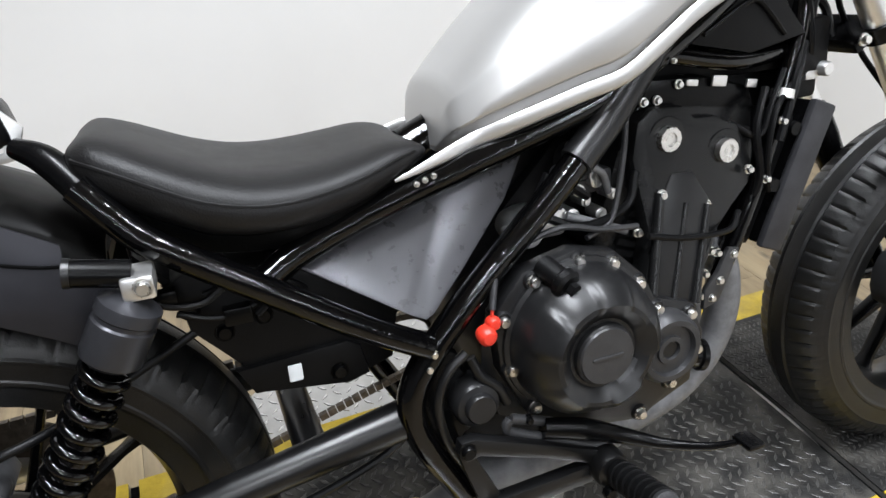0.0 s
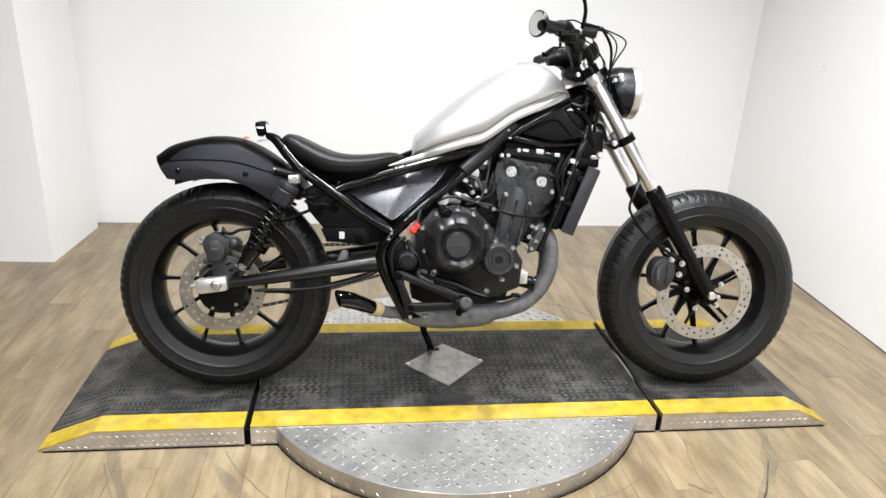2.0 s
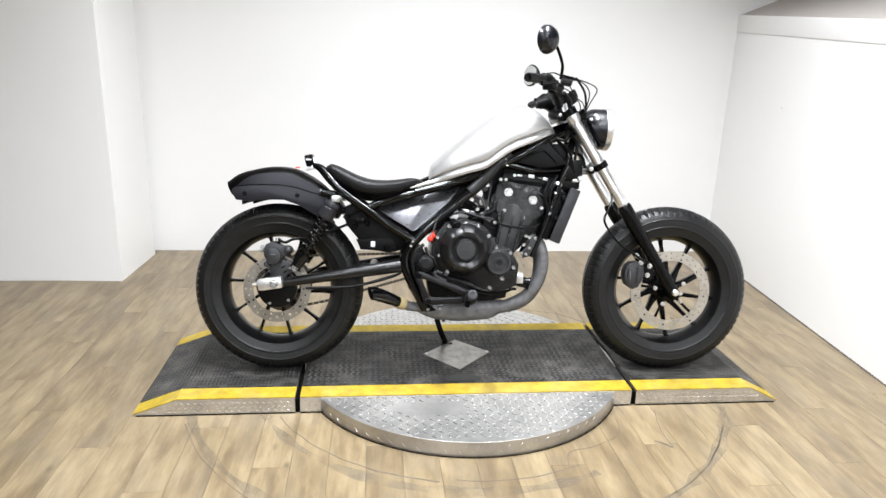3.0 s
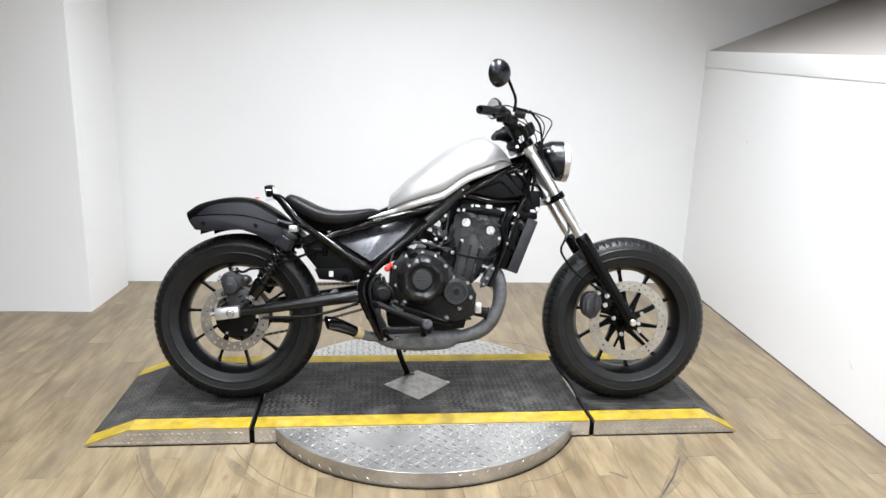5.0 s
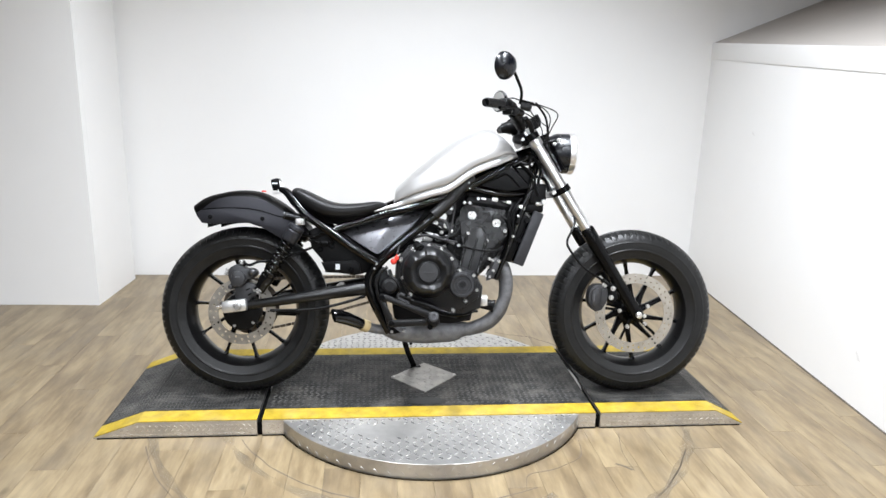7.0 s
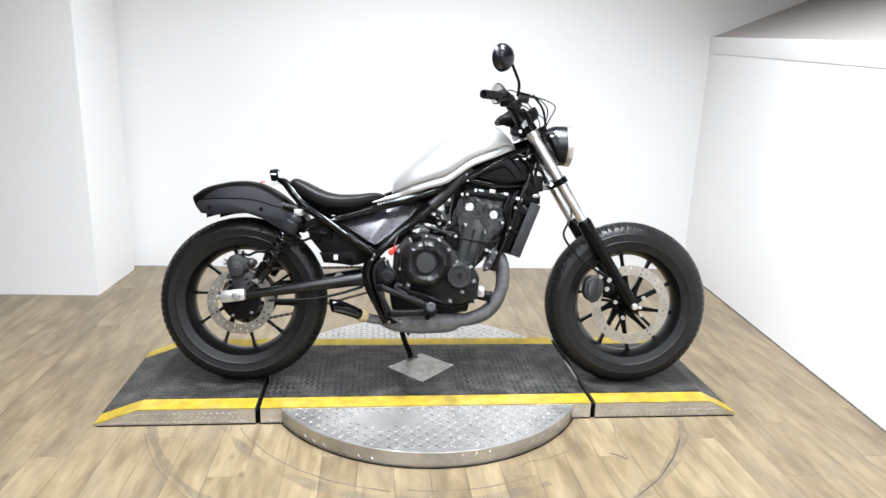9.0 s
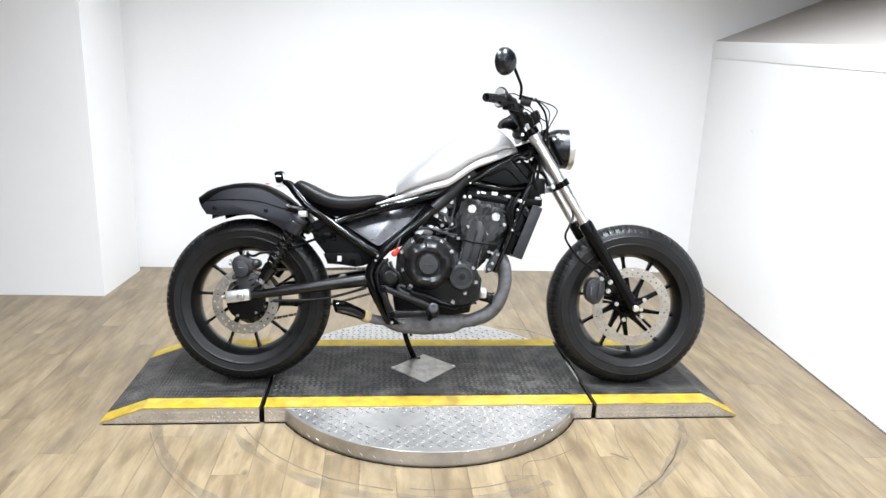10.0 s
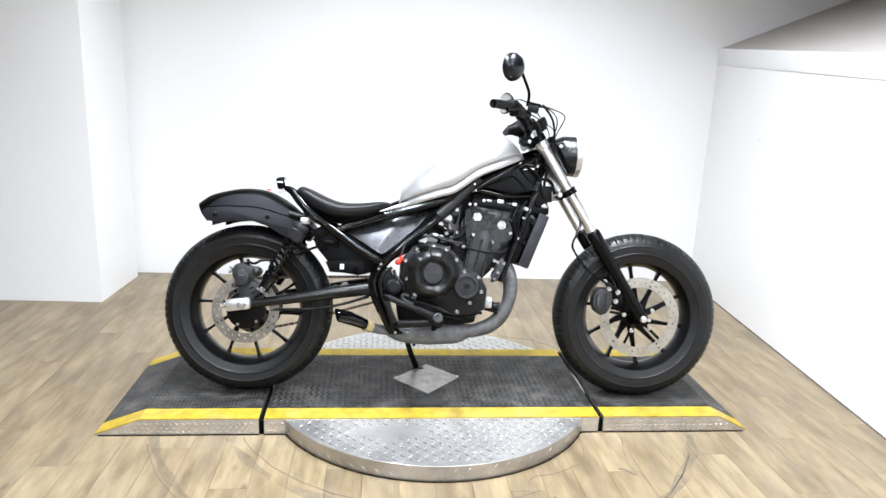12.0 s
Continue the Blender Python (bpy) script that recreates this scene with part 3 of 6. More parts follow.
        if r - 0.037 < rad < r - 0.0055 and (lug == 0 or (lug == 6 and rad > r - 0.022)):
            f = (rad - 0.0042) / rad
            v.co.x, v.co.z = v.co.x * f, v.co.z * f
    part("tyre", bm, "rubber", ob, "black tyre with shoulder grooves", angle=26)
    return ob


def disc(parent, y, ro, ri, holes, label, arms, proud=0.003):
    bm, edges = B(), []
    rings = [(0, 0, ro, 72), (0, 0, ri, 60)]
    for k in range(holes):
        for rr, off in ((ro - 0.009, 0), ((ro + ri) / 2, 0.5), (ri + 0.009, 0)):
            a = 2 * math.pi * (k + off) / holes
            rings.append((rr * math.cos(a), rr * math.sin(a), 0.0042, 8))
    for cx, cz, rr, n in rings:
        vs = [bm.verts.new((cx + rr * math.cos(2 * math.pi * j / n), y - 0.0022, cz + rr * math.sin(2 * math.pi * j / n))) for j in range(n)]
        edges += [bm.edges.new((vs[j], vs[(j + 1) % n])) for j in range(n)]
    bmesh.ops.triangle_fill(bm, use_beauty=True, edges=edges, normal=(0, -1, 0))
    out = bmesh.ops.extrude_face_region(bm, geom=list(bm.faces))
    for v in out["geom"]:
        if isinstance(v, bmesh.types.BMVert):
            v.co.y += 0.0044
    bmesh.ops.recalc_face_normals(bm, faces=bm.faces)
    d = part("brake_disc", bm, "disc", parent, label, angle=30)
    bm = B()
    for k in range(arms):
        a = 2 * math.pi * (k + 0.3) / arms
        p, q = Vector((0.03 * math.cos(a), y + 0.006, 0.03 * math.sin(a))), Vector(((ri + 0.006) * math.cos(a + 0.1), y + 0.003, (ri + 0.006) * math.sin(a + 0.1)))
        tube(bm, [p, q], 0.0052, 8, flat=0.5)
    part("disc_carrier", bm, "satin", d)
    bm = B()
    for k in range(arms):
        a = 2 * math.pi * (k + 0.3) / arms + 0.1
        bolt(bm, 0.058 * math.cos(a), y - proud, 0.058 * math.sin(a), 0.006, 0.005)
    part("disc_bolt", bm, "bolt", d)
    return d


rear = wheel("rear_wheel", RW, 0.311, 0.076, 0.211, 10, 0.2, Matrix())
disc(rear, -0.085, 0.122, 0.086, 14, "drilled steel brake disc", 5, 0.006)
bm = B()
lathe(bm, [(0, -0.094), (0.058, -0.094), (0.068, -0.090), (0.073, -0.07), (0.066, -0.05), (0, -0.05)], 40)
part("brake_hub", bm, "plastic", rear, "black hub inside the disc")
front = wheel("front_wheel", FW, 0.317, 0.067, 0.213, 10, 0.1, STEERED, 1.55)
disc(front, -0.076, 0.152, 0.115, 20, "drilled steel brake disc", 5)
# sprocket on the far side
bm = B()
lathe(bm, [(0.06, 0.075), (0.108, 0.075), (0.108, 0.081), (0.06, 0.081)], 60, closed=True)
part("sprocket", bm, "chain", rear, "rear chain sprocket")

# swingarm
bm = B()
tube(bm, [(-0.70, -0.118, 0.336), (-0.52, -0.122, 0.364), (-0.27, -0.122, 0.403)], [0.0155, 0.0195, 0.0245], 16)
tube(bm, mirrored([(-0.70, -0.118, 0.336), (-0.52, -0.122, 0.364), (-0.27, -0.122, 0.403)]), [0.0155, 0.0195, 0.0245], 16)
tube(bm, [(-0.38, -0.12, 0.385), (-0.38, 0.12, 0.385)], 0.02, 12)
swing = part("swingarm", bm, "arm", bike, "black tubular swingarm")
bm = B()
box(bm, -0.79, -0.70, -0.146, -0.108, 0.312, 0.356, 0.012, Matrix.Translation((-0.745, 0, 0.334)) @ Matrix.Rotation(radians(-8), 4, "Y") @ Matrix.Translation((0.745, 0, -0.334)))
box(bm, -0.79, -0.70, 0.098, 0.136, 0.312, 0.356, 0.012)
block = part("axle_block", bm, "alu", swing, "bright aluminium axle adjuster block")
bm = B()
lathe(bm, [(0, -0.155), (0.01, -0.155), (0.011, -0.151), (0.011, -0.146), (0.017, -0.146), (0.017, -0.14), (0, -0.14)], 6, Matrix.Translation((-0.732, 0, 0.334)))
lathe(bm, [(0, 0), (0.007, 0), (0.007, 0.02), (0, 0.02)], 8, along((-0.79, -0.117, 0.331), (-0.85, -0.117, 0.322)))
part("axle_nut", bm, "bolt", swing)

# rear caliper
bm = B()
prism(bm, [(-0.770, 0.455), (-0.760, 0.475), (-0.742, 0.484), (-0.72, 0.482), (-0.705, 0.470), (-0.688, 0.470), (-0.672, 0.463), (-0.667, 0.448), (-0.68, 0.435), (-0.70, 0.430), (-0.705, 0.418), (-0.72, 0.410), (-0.74, 0.408), (-0.757, 0.415), (-0.767, 0.435)], -0.134, -0.075, 0.005)
cal = part("rear_caliper", bm, "engine_light", bike, "dark grey rear brake caliper", angle=50)
bm = B()
prism(bm, [(-0.757, 0.414), (-0.753, 0.452), (-0.744, 0.464), (-0.722, 0.464), (-0.712, 0.452), (-0.705, 0.438), (-0.708, 0.416), (-0.72, 0.406), (-0.745, 0.405)], -0.149, -0.122, 0.006)
part("piston_housing", bm, "engine_light", cal)
bm = B()
lathe(bm, [(0, -0.152), (0.007, -0.151), (0.012, -0.147), (0.0145, -0.14), (0.0145, -0.12), (0, -0.12)], 24, Matrix.Translation((-0.681, 0, 0.456)))
part("slide_boot", bm, "engine_light", cal)
bm = B()
lathe(bm, [(0, -0.148), (0.006, -0.147), (0.0095, -0.142), (0.0095, -0.11), (0, -0.11)], 20, Matrix.Translation((-0.757, 0, 0.404)))
part("slide_boot", bm, "engine_light", cal)
bm = B()
box(bm, -0.741, -0.723, -0.1502, -0.1488, 0.439, 0.4415, 0.0005)
part("caliper_mark", bm, "exhaust", cal, "pale plain bar")
bm = B()
prism(bm, [(-0.75, 0.405), (-0.70, 0.42), (-0.672, 0.412), (-0.658, 0.395), (-0.664, 0.376), (-0.685, 0.366), (-0.70, 0.343), (-0.72, 0.335), (-0.745, 0.348)], -0.122, -0.098, 0.006)
bracket = part("caliper_bracket", bm, "engine_light", cal)
bm = B()
for x, z, w in ((-0.700, 0.394, 0.016), (-0.694, 0.376, 0.014)):
    box(bm, -w / 2, w / 2, -0.1232, -0.119, -0.0025, 0.0025, 0.001, Matrix.Translation((x, 0, z)) @ Matrix.Rotation(radians(-28), 4, "Y"))
part("bracket_slot", bm, "dark", bracket)
bm = B()
for x, z, y in ((-0.778, 0.452, -0.12), (-0.776, 0.463, -0.11), (-0.72, 0.492, -0.128), (-0.676, 0.392, -0.122)):
    bolt(bm, x, y, z, 0.0055, 0.009)
part("caliper_bolt", bm, "bolt", cal)
bm = B()
tube(bm, [(-0.72, -0.115, 0.478), (-0.718, -0.12, 0.496)], 0.0095, 14)
part("bleed_nipple", bm, "satin", cal)
bm = B()
tube(bm, [(-0.716, -0.132, 0.493), (-0.69, -0.138, 0.483), (-0.665, -0.136, 0.494), (-0.64, -0.128, 0.497), (-0.60, -0.10, 0.50), (-0.52, -0.08, 0.53), (-0.44, -0.06, 0.56)], 0.0048, 10)
part("brake_hose", bm, "hose", cal)

# shocks
for sd in (1, -1):
    top, low = Vector((-0.511, -0.150 * sd, 0.642)), Vector((-0.655, -0.142 * sd, 0.392))
    d = (low - top).normalized()
    L = (low - top).length
    m = along(top, low)
    bm = B()
    lathe(bm, [(0, 0.012), (0.016, 0.013), (0.022, 0.018), (0.029, 0.021), (0.0295, 0.024), (0.0295, 0.033), (0.0275, 0.035), (0.0275, 0.039), (0.0295, 0.041), (0.0295, 0.074), (0.0285, 0.078), (0.024, 0.081), (0.021, 0.084), (0, 0.085)], 28, m)
    sh = part("shock_absorber", bm, "gun", bike, "black rear shock absorber with grey top can")
    bm = B()
    lathe(bm, [(0, 0.084), (0.011, 0.085), (0.011, 0.15), (0.017, 0.16), (0.018, 0.226), (0.025, 0.228), (0.026, 0.246), (0.021, 0.262), (0.018, L + 0.004), (0, L + 0.006)], 28, m)
    part("damper_body", bm, "gloss", sh, "gloss black damper body")
    bm = B()
    coil = [m @ Vector((0.0205 * math.cos(t * 2 * math.pi * 7.5), 0.086 + t * 0.146, 0.0205 * math.sin(t * 2 * math.pi * 7.5))) for t in (k / 180 for k in range(181))]
    tube(bm, coil, 0.0054, 10, n=1)
    part("spring", bm, "gloss", sh, "gloss black coil spring")
    bm = B()
    box(bm, -0.0145, 0.0145, -0.016, 0.03, -0.012, 0.011, 0.004, Matrix.Translation(top) @ Matrix.Rotation(radians(0), 4, "Y"))
    part("top_mount", bm, "alu", sh, "bright aluminium top mount")
    bm = B()
    bolt(bm, top.x + 0.004, top.y - 0.016 * sd, top.z, 0.007, 0.005, -sd)
    bolt(bm, low.x, low.y - 0.018 * sd, low.z, 0.008, 0.006, -sd)
    part("mount_bolt", bm, "bolt", sh)
    bm = B()
    tube(bm, [(-0.515, -0.148 * sd, 0.652), (-0.566, -0.148 * sd, 0.663)], 0.013, 14)
    part("strut_tube", bm, "satin", sh)
    bm = B()
    tube(bm, [(-0.563, -0.148 * sd, 0.6625), (-0.569, -0.148 * sd, 0.6636)], 0.0138, 16)
    part("strut_end", bm, "engine", sh)

# frame
FR = {
    "top_rail": ([(0.335, -0.045, 0.905), (0.22, -0.075, 0.845), (0.115, -0.092, 0.788), (0.014, -0.099, 0.738), (-0.11, -0.098, 0.700), (-0.264, -0.098, 0.657), (-0.36, -0.108, 0.626), (-0.40, -0.12, 0.607)], 0.0155, "gloss"),
    "rear_rail": ([(-0.548, -0.105, 0.728), (-0.525, -0.112, 0.70), (-0.494, -0.122, 0.668), (-0.413, -0.132, 0.612), (-0.313, -0.138, 0.543), (-0.236, -0.14, 0.497)], 0.015, "gloss"),
    "main_tube": ([(0.012, -0.107, 0.710), (-0.068, -0.118, 0.637), (-0.17, -0.13, 0.552), (-0.236, -0.136, 0.486), (-0.260, -0.137, 0.448), (-0.264, -0.137, 0.412), (-0.250, -0.136, 0.366), (-0.219, -0.133, 0.305), (-0.185, -0.13, 0.243)], 0.0172, "gloss"),
    "upper_tube": ([(0.118, -0.086, 0.815), (0.083, -0.094, 0.785), (0.02, -0.106, 0.718), (-0.03, -0.114, 0.672)], 0.0215, "engine"),
    "down_tube": ([(0.365, -0.04, 0.875), (0.338, -0.07, 0.785), (0.292, -0.085, 0.662), (0.251, -0.09, 0.556), (0.205, -0.085, 0.437)], 0.013, "gloss"),
    "cross_tube": ([(0.115, -0.09, 0.776), (0.225, -0.085, 0.757), (0.345, -0.06, 0.762)], 0.0105, "gloss"),
    "head_gusset": ([(0.262, -0.075, 0.862), (0.30, -0.075, 0.815), (0.345, -0.06, 0.765)], 0.010, "gloss"),
}
spine = B()
tube(spine, [(0.385, 0, 0.985), (0.46, 0, 0.85)], 0.032, 20)
tube(spine, [(0.40, 0, 0.93), (0.2, 0, 0.86), (-0.2, 0, 0.69)], 0.03, 12)
frame_ob = part("frame", spine, "gloss", bike, "gloss black tubular steel frame")
for nm, (pts, rad, mt) in FR.items():
    for side in (pts, mirrored(pts)):
        part(nm, tube(B(), side, rad, 16), mt, frame_ob)
bm = B()
prism(bm, [(-0.262, 0.455), (-0.235, 0.49), (-0.20, 0.475), (-0.19, 0.445), (-0.155, 0.42), (-0.155, 0.39), (-0.20, 0.36), (-0.175, 0.26), (-0.145, 0.238), (-0.185, 0.232), (-0.25, 0.32), (-0.272, 0.40)], -0.128, -0.112, 0.006)
part("pivot_plate", bm, "satin", frame_ob, "black cast swingarm pivot plate")
bm = B()
tube(bm, [(-0.196, -0.146, 0.482), (-0.222, -0.148, 0.462), (-0.236, -0.149, 0.425), (-0.228, -0.148, 0.372), (-0.205, -0.146, 0.325), (-0.172, -0.142, 0.268)], 0.006, 10)
tube(bm, [(-0.19, -0.142, 0.472), (-0.180, -0.147, 0.447), (-0.160, -0.15, 0.428), (-0.150, -0.15, 0.405)], 0.0065, 10)
part("plate_rib", bm, "arm", frame_ob, "raised rib on the pivot plate")
bm = B()
lathe(bm, [(0, -0.165), (0.017, -0.165), (0.019, -0.162), (0.019, -0.156), (0.026, -0.154), (0.03, -0.148), (0.03, -0.12), (0, -0.12)], 32, Matrix.Translation((-0.188, 0, 0.413)))
part("pivot_cap", bm, "engine", frame_ob, "round black swingarm pivot cap")
bm = B()
for x, z in ((-0.236, 0.493), (-0.243, 0.476), (-0.135, 0.249), (-0.178, 0.246)):
    bolt(bm, x, -0.152, z, 0.0042, 0.004)
for x, z in ((-0.225, 0.678), (-0.215, 0.681), (-0.205, 0.684), (0.10, 0.795), (0.105, 0.772)):
    bolt(bm, x, -0.113, z, 0.0026, 0.003)
part("frame_bolt", bm, "bolt", frame_ob)

# tank
TANK = [(-0.178, 0.712, 0.700, 0.055), (-0.170, 0.768, 0.700, 0.082), (-0.15, 0.792, 0.706, 0.098), (-0.109, 0.832, 0.722, 0.115), (-0.06, 0.874, 0.738, 0.127), (-0.025, 0.903, 0.749, 0.134), (0.02, 0.936, 0.762, 0.142),
        (0.061, 0.962, 0.79, 0.147), (0.095, 0.979, 0.815, 0.149), (0.125, 0.990, 0.832, 0.149), (0.155, 0.996, 0.845, 0.147), (0.185, 0.996, 0.857, 0.142), (0.212, 0.987, 0.868, 0.134), (0.238, 0.969, 0.880, 0.122), (0.262, 0.945, 0.89, 0.105), (0.285, 0.912, 0.898, 0.075)]


def tank_section(x, top, low, w):
    """Flat-sided section with a rounded shoulder, a crease low on the side and a tucked underside."""
    h = top - low
    a, b, d = min(0.031, h * 0.34), min(0.012, h * 0.13), 0.013 * min(1.0, h / 0.06)
    half = [(0.0, top), (w * 0.30, top - h * 0.015), (w * 0.55, top - h * 0.07), (w * 0.74, top - h * 0.16), (w * 0.865, top - h * 0.265), (w * 0.885, top - h * 0.29), (w * 0.90, top - h * 0.33), (w * 0.945, top - h * 0.46), (w * 0.985, top - h * 0.58), (w, low + a), (w - d * 0.15, low + a * 0.88), (w - d, low + a * 0.74), (w - d, low + b), (w * 0.75, low - 0.004)]
    return [(x, y, z) for y, z in half] + [(x, -y, z) for y, z in half[:0:-1]]


bm = B()
loft(bm, [tank_section(*r) for r in finer(TANK, 3)])
tank = part("fuel_tank", bm, "silver", bike, "matte silver teardrop fuel tank", angle=40)
for sd in (1, -1):
    bm = B()
    edge = [(x, -(w - 0.003) * sd, low + 0.005) for x, top, low, w in TANK[2:-1]]
    tube(bm, [(-0.247, -0.106 * sd, 0.684), (-0.222, -0.106 * sd, 0.691), (-0.188, -0.104 * sd, 0.702)] + edge + [(0.288, -0.062 * sd, 0.899)], [0.002, 0.004, 0.007] + [0.0095] * len(edge) + [0.003], 12, n=3, flat=0.38)
    part("lower_flange", bm, "silver", tank, "polished flange along the tank's lower edge")
bm = B()
lathe(bm, [(0, 0.022), (0.03, 0.022), (0.036, 0.018), (0.038, 0), (0, 0)], 32, Matrix.Translation((0.17, 0, 0.977)) @ Matrix.Rotation(radians(90), 4, "X"))
part("filler_cap", bm, "alu", tank)

# seat
SEAT = [(-0.5585, 0.748, 0.742, 0.04), (-0.556, 0.757, 0.735, 0.07), (-0.548, 0.767, 0.722, 0.092), (-0.532, 0.774, 0.705, 0.108), (-0.505, 0.766, 0.688, 0.12), (-0.475, 0.752, 0.672, 0.13), (-0.44, 0.736, 0.656, 0.139), (-0.40, 0.723, 0.65, 0.145),
        (-0.36, 0.718, 0.65, 0.145), (-0.32, 0.719, 0.655, 0.138), (-0.28, 0.723, 0.664, 0.126), (-0.245, 0.727, 0.677, 0.112), (-0.22, 0.724, 0.688, 0.10), (-0.205, 0.717, 0.697, 0.088), (-0.198, 0.71, 0.702, 0.07)]
bm, secs = B(), []
for x, top, low, w in finer(SEAT, 4):
    mid, hh = (top + low) / 2, (top - low) / 2
    ring = []
    for k in range(28):
        a = 2 * math.pi * k / 28
        c, s_ = math.cos(a), math.sin(a)
        e = 0.62 if s_ > 0 else 0.45
        dish = -0.006 * math.exp(-(c * 1.6) ** 2) if s_ > 0 else 0
        ring.append((x, w * math.copysign(abs(c) ** e, c), mid + hh * math.copysign(abs(s_) ** 0.8, s_) + dish))
    secs.append(ring)
loft(bm, secs)
seat = part("seat", bm, "seat", bike, "black padded vinyl solo seat", angle=70)
bm = B()
tube(bm, [(x, -w * 0.985, (top + low) / 2 + 0.006) for x, top, low, w in SEAT[2:-2]], 0.0022, 6, n=3)
tube(bm, [(x, w * 0.985, (top + low) / 2 + 0.006) for x, top, low, w in SEAT[2:-2]], 0.0022, 6, n=3)
part("seam", bm, "seat", seat)
bm = B()
loft(bm, [[(x, w * 0.9, low + 0.01), (x, w * 0.7, low - 0.016), (x, -w * 0.7, low - 0.016), (x, -w * 0.9, low + 0.01)] for x, top, low, w in SEAT[3:-2]])
part("seat_pan", bm, "plastic", seat)

# rear fender: a U section swept along the wheel
FEN = [(-0.912, 0.700, 0.655, 0.086), (-0.885, 0.722, 0.650, 0.095), (-0.85, 0.737, 0.660, 0.099), (-0.81, 0.747, 0.672, 0.101), (-0.77, 0.755, 0.680, 0.102), (-0.72, 0.757, 0.681, 0.102), (-0.67, 0.750, 0.675, 0.102), (-0.62, 0.729, 0.663, 0.101), (-0.575, 0.70, 0.648, 0.098), (-0.54, 0.668, 0.628, 0.092)]
bm, secs = B(), []
for x, top, low, w in finer(FEN, 3):
    h = top - low
    half = [(0, top), (w * 0.4, top - 0.003), (w * 0.70, top - h * 0.12), (w * 0.86, top - h * 0.28), (w * 0.91, top - h * 0.36), (w * 0.93, top - h * 0.40), (w * 0.985, top - h * 0.72), (w, low)]
    k = 0.5 * max(0.0, min(1.0, (-0.82 - x) / 0.07))      # the tail is cut on a slant
    out = [(x + k * (top - z), y, z) for y, z in half[::-1]] + [(x + k * (top - z), -y, z) for y, z in half[1:]]
    inn = [(q, y * 0.965, z - 0.004) for q, y, z in out[::-1]]
    secs.append(out + inn)
loft(bm, secs)
fender = part("rear_fender", bm, "crest", bike, "short bobbed rear fender, black over grey", angle=30)
for sd in (1, -1):
    bm, secs = B(), []
    for x, top, low, w in finer(FEN[1:-1], 3):
        h, k = top - low, 0.5 * max(0.0, min(1.0, (-0.82 - x) / 0.07))
        e = 0.34 + 0.25 * max(0.0, (-0.80 - x) / 0.1) ** 1.5 + 0.2 * max(0.0, (x + 0.65) / 0.1)
        pts = [(w * 0.93, top - h * e), (w * (0.965), top - h * (e + (1 - e) * 0.4)), (w * 0.99, top - h * (e + (1 - e) * 0.75)), (w, low + 0.001)]
        out = [(x + k * (top - z), -sd * (y + 0.0035), z) for y, z in pts]
        secs.append(out + [(a, b + sd * 0.004, c) for a, b, c in out[::-1]])
    loft(bm, secs)
    part("side_panel", bm, "fender", fender, "grey painted side panel of the fender", angle=40)
RAIL = [(-0.884, 0.668, 0.655), (-0.868, 0.681, 0.632), (-0.82, 0.686, 0.628), (-0.76, 0.688, 0.634), (-0.70, 0.686, 0.634), (-0.65, 0.677, 0.617), (-0.60, 0.662, 0.588), (-0.565, 0.656, 0.565), (-0.535, 0.652, 0.60)]
for sd in (1, -1):
    bm = B()
    prism(bm, [(x, a) for x, a, b in RAIL] + [(x, b) for x, a, b in RAIL[::-1]], -0.102 * sd, -0.1085 * sd, 0.002)
    rail = part("fender_rail", bm, "fender", fender, "black side rail bolted along the fender")
    bm = B()
    for x, z in ((-0.838, 0.655), (-0.652, 0.651)):
        bolt(bm, x, -0.108 * sd, z, 0.008, 0.004, -sd)
    part("rail_bolt", bm, "satin", rail)
    bm = B()
    tube(bm, [(x, -0.1085 * sd, a) for x, a, b in RAIL[1:-1]], 0.0018, 6, n=4)
    part("rail_edge", bm, "dark", rail)
bm = B()
loft(bm, [[(x, 0.098, low - 0.01), (x, 0.098, low - 0.045), (x, 0.07, top - 0.03), (x, -0.07, top - 0.03), (x, -0.098, low - 0.045), (x, -0.098, low - 0.01), (x, -0.06, top - 0.018), (x, 0.06, top - 0.018)] for x, top, low, w in FEN[2:]])
part("inner_liner", bm, "plastic", fender)
bm = B()
box(bm, -0.636, -0.603, -0.030, 0.030, 0.759, 0.803, 0.009, Matrix.Translation((-0.62, 0, 0.78)) @ Matrix.Rotation(radians(-12), 4, "Y") @ Matrix.Translation((0.62, 0, -0.78)))
tail = part("tail_light", bm, "satin", bike, "small black tail light behind the seat")
bm = B()
box(bm, -0.632, -0.612, -0.0325, -0.029, 0.781, 0.786, 0.001)
part("light_strip", bm, "white", tail, "thin white strip on the light's side")
bm = B()
prism(bm, [(-0.606, 0.796), (-0.590, 0.778), (-0.600, 0.748), (-0.632, 0.742), (-0.632, 0.748), (-0.612, 0.756)], -0.026, -0.020, 0.0015)
part("light_bracket", bm, "alu", tail, "bright sheet metal bracket")
bm = B()
lathe(bm, [(0, 0.006), (0.007, 0.005), (0.009, 0), (0, 0)], 14, Matrix.Translation((-0.662, -0.03, 0.751)) @ Matrix.Rotation(radians(90), 4, "X"))
part("red_reflector", bm, "red", tail, "tiny red reflector on the fender")
bm = B()
tube(bm, [(-0.598, -0.045, 0.762), (-0.570, -0.065, 0.748), (-0.534, -0.095, 0.708), (-0.497, -0.117, 0.672)], [0.010, 0.015, 0.016, 0.012], 12)
part("fender_strut", bm, "satin", bike, "black fender strut")

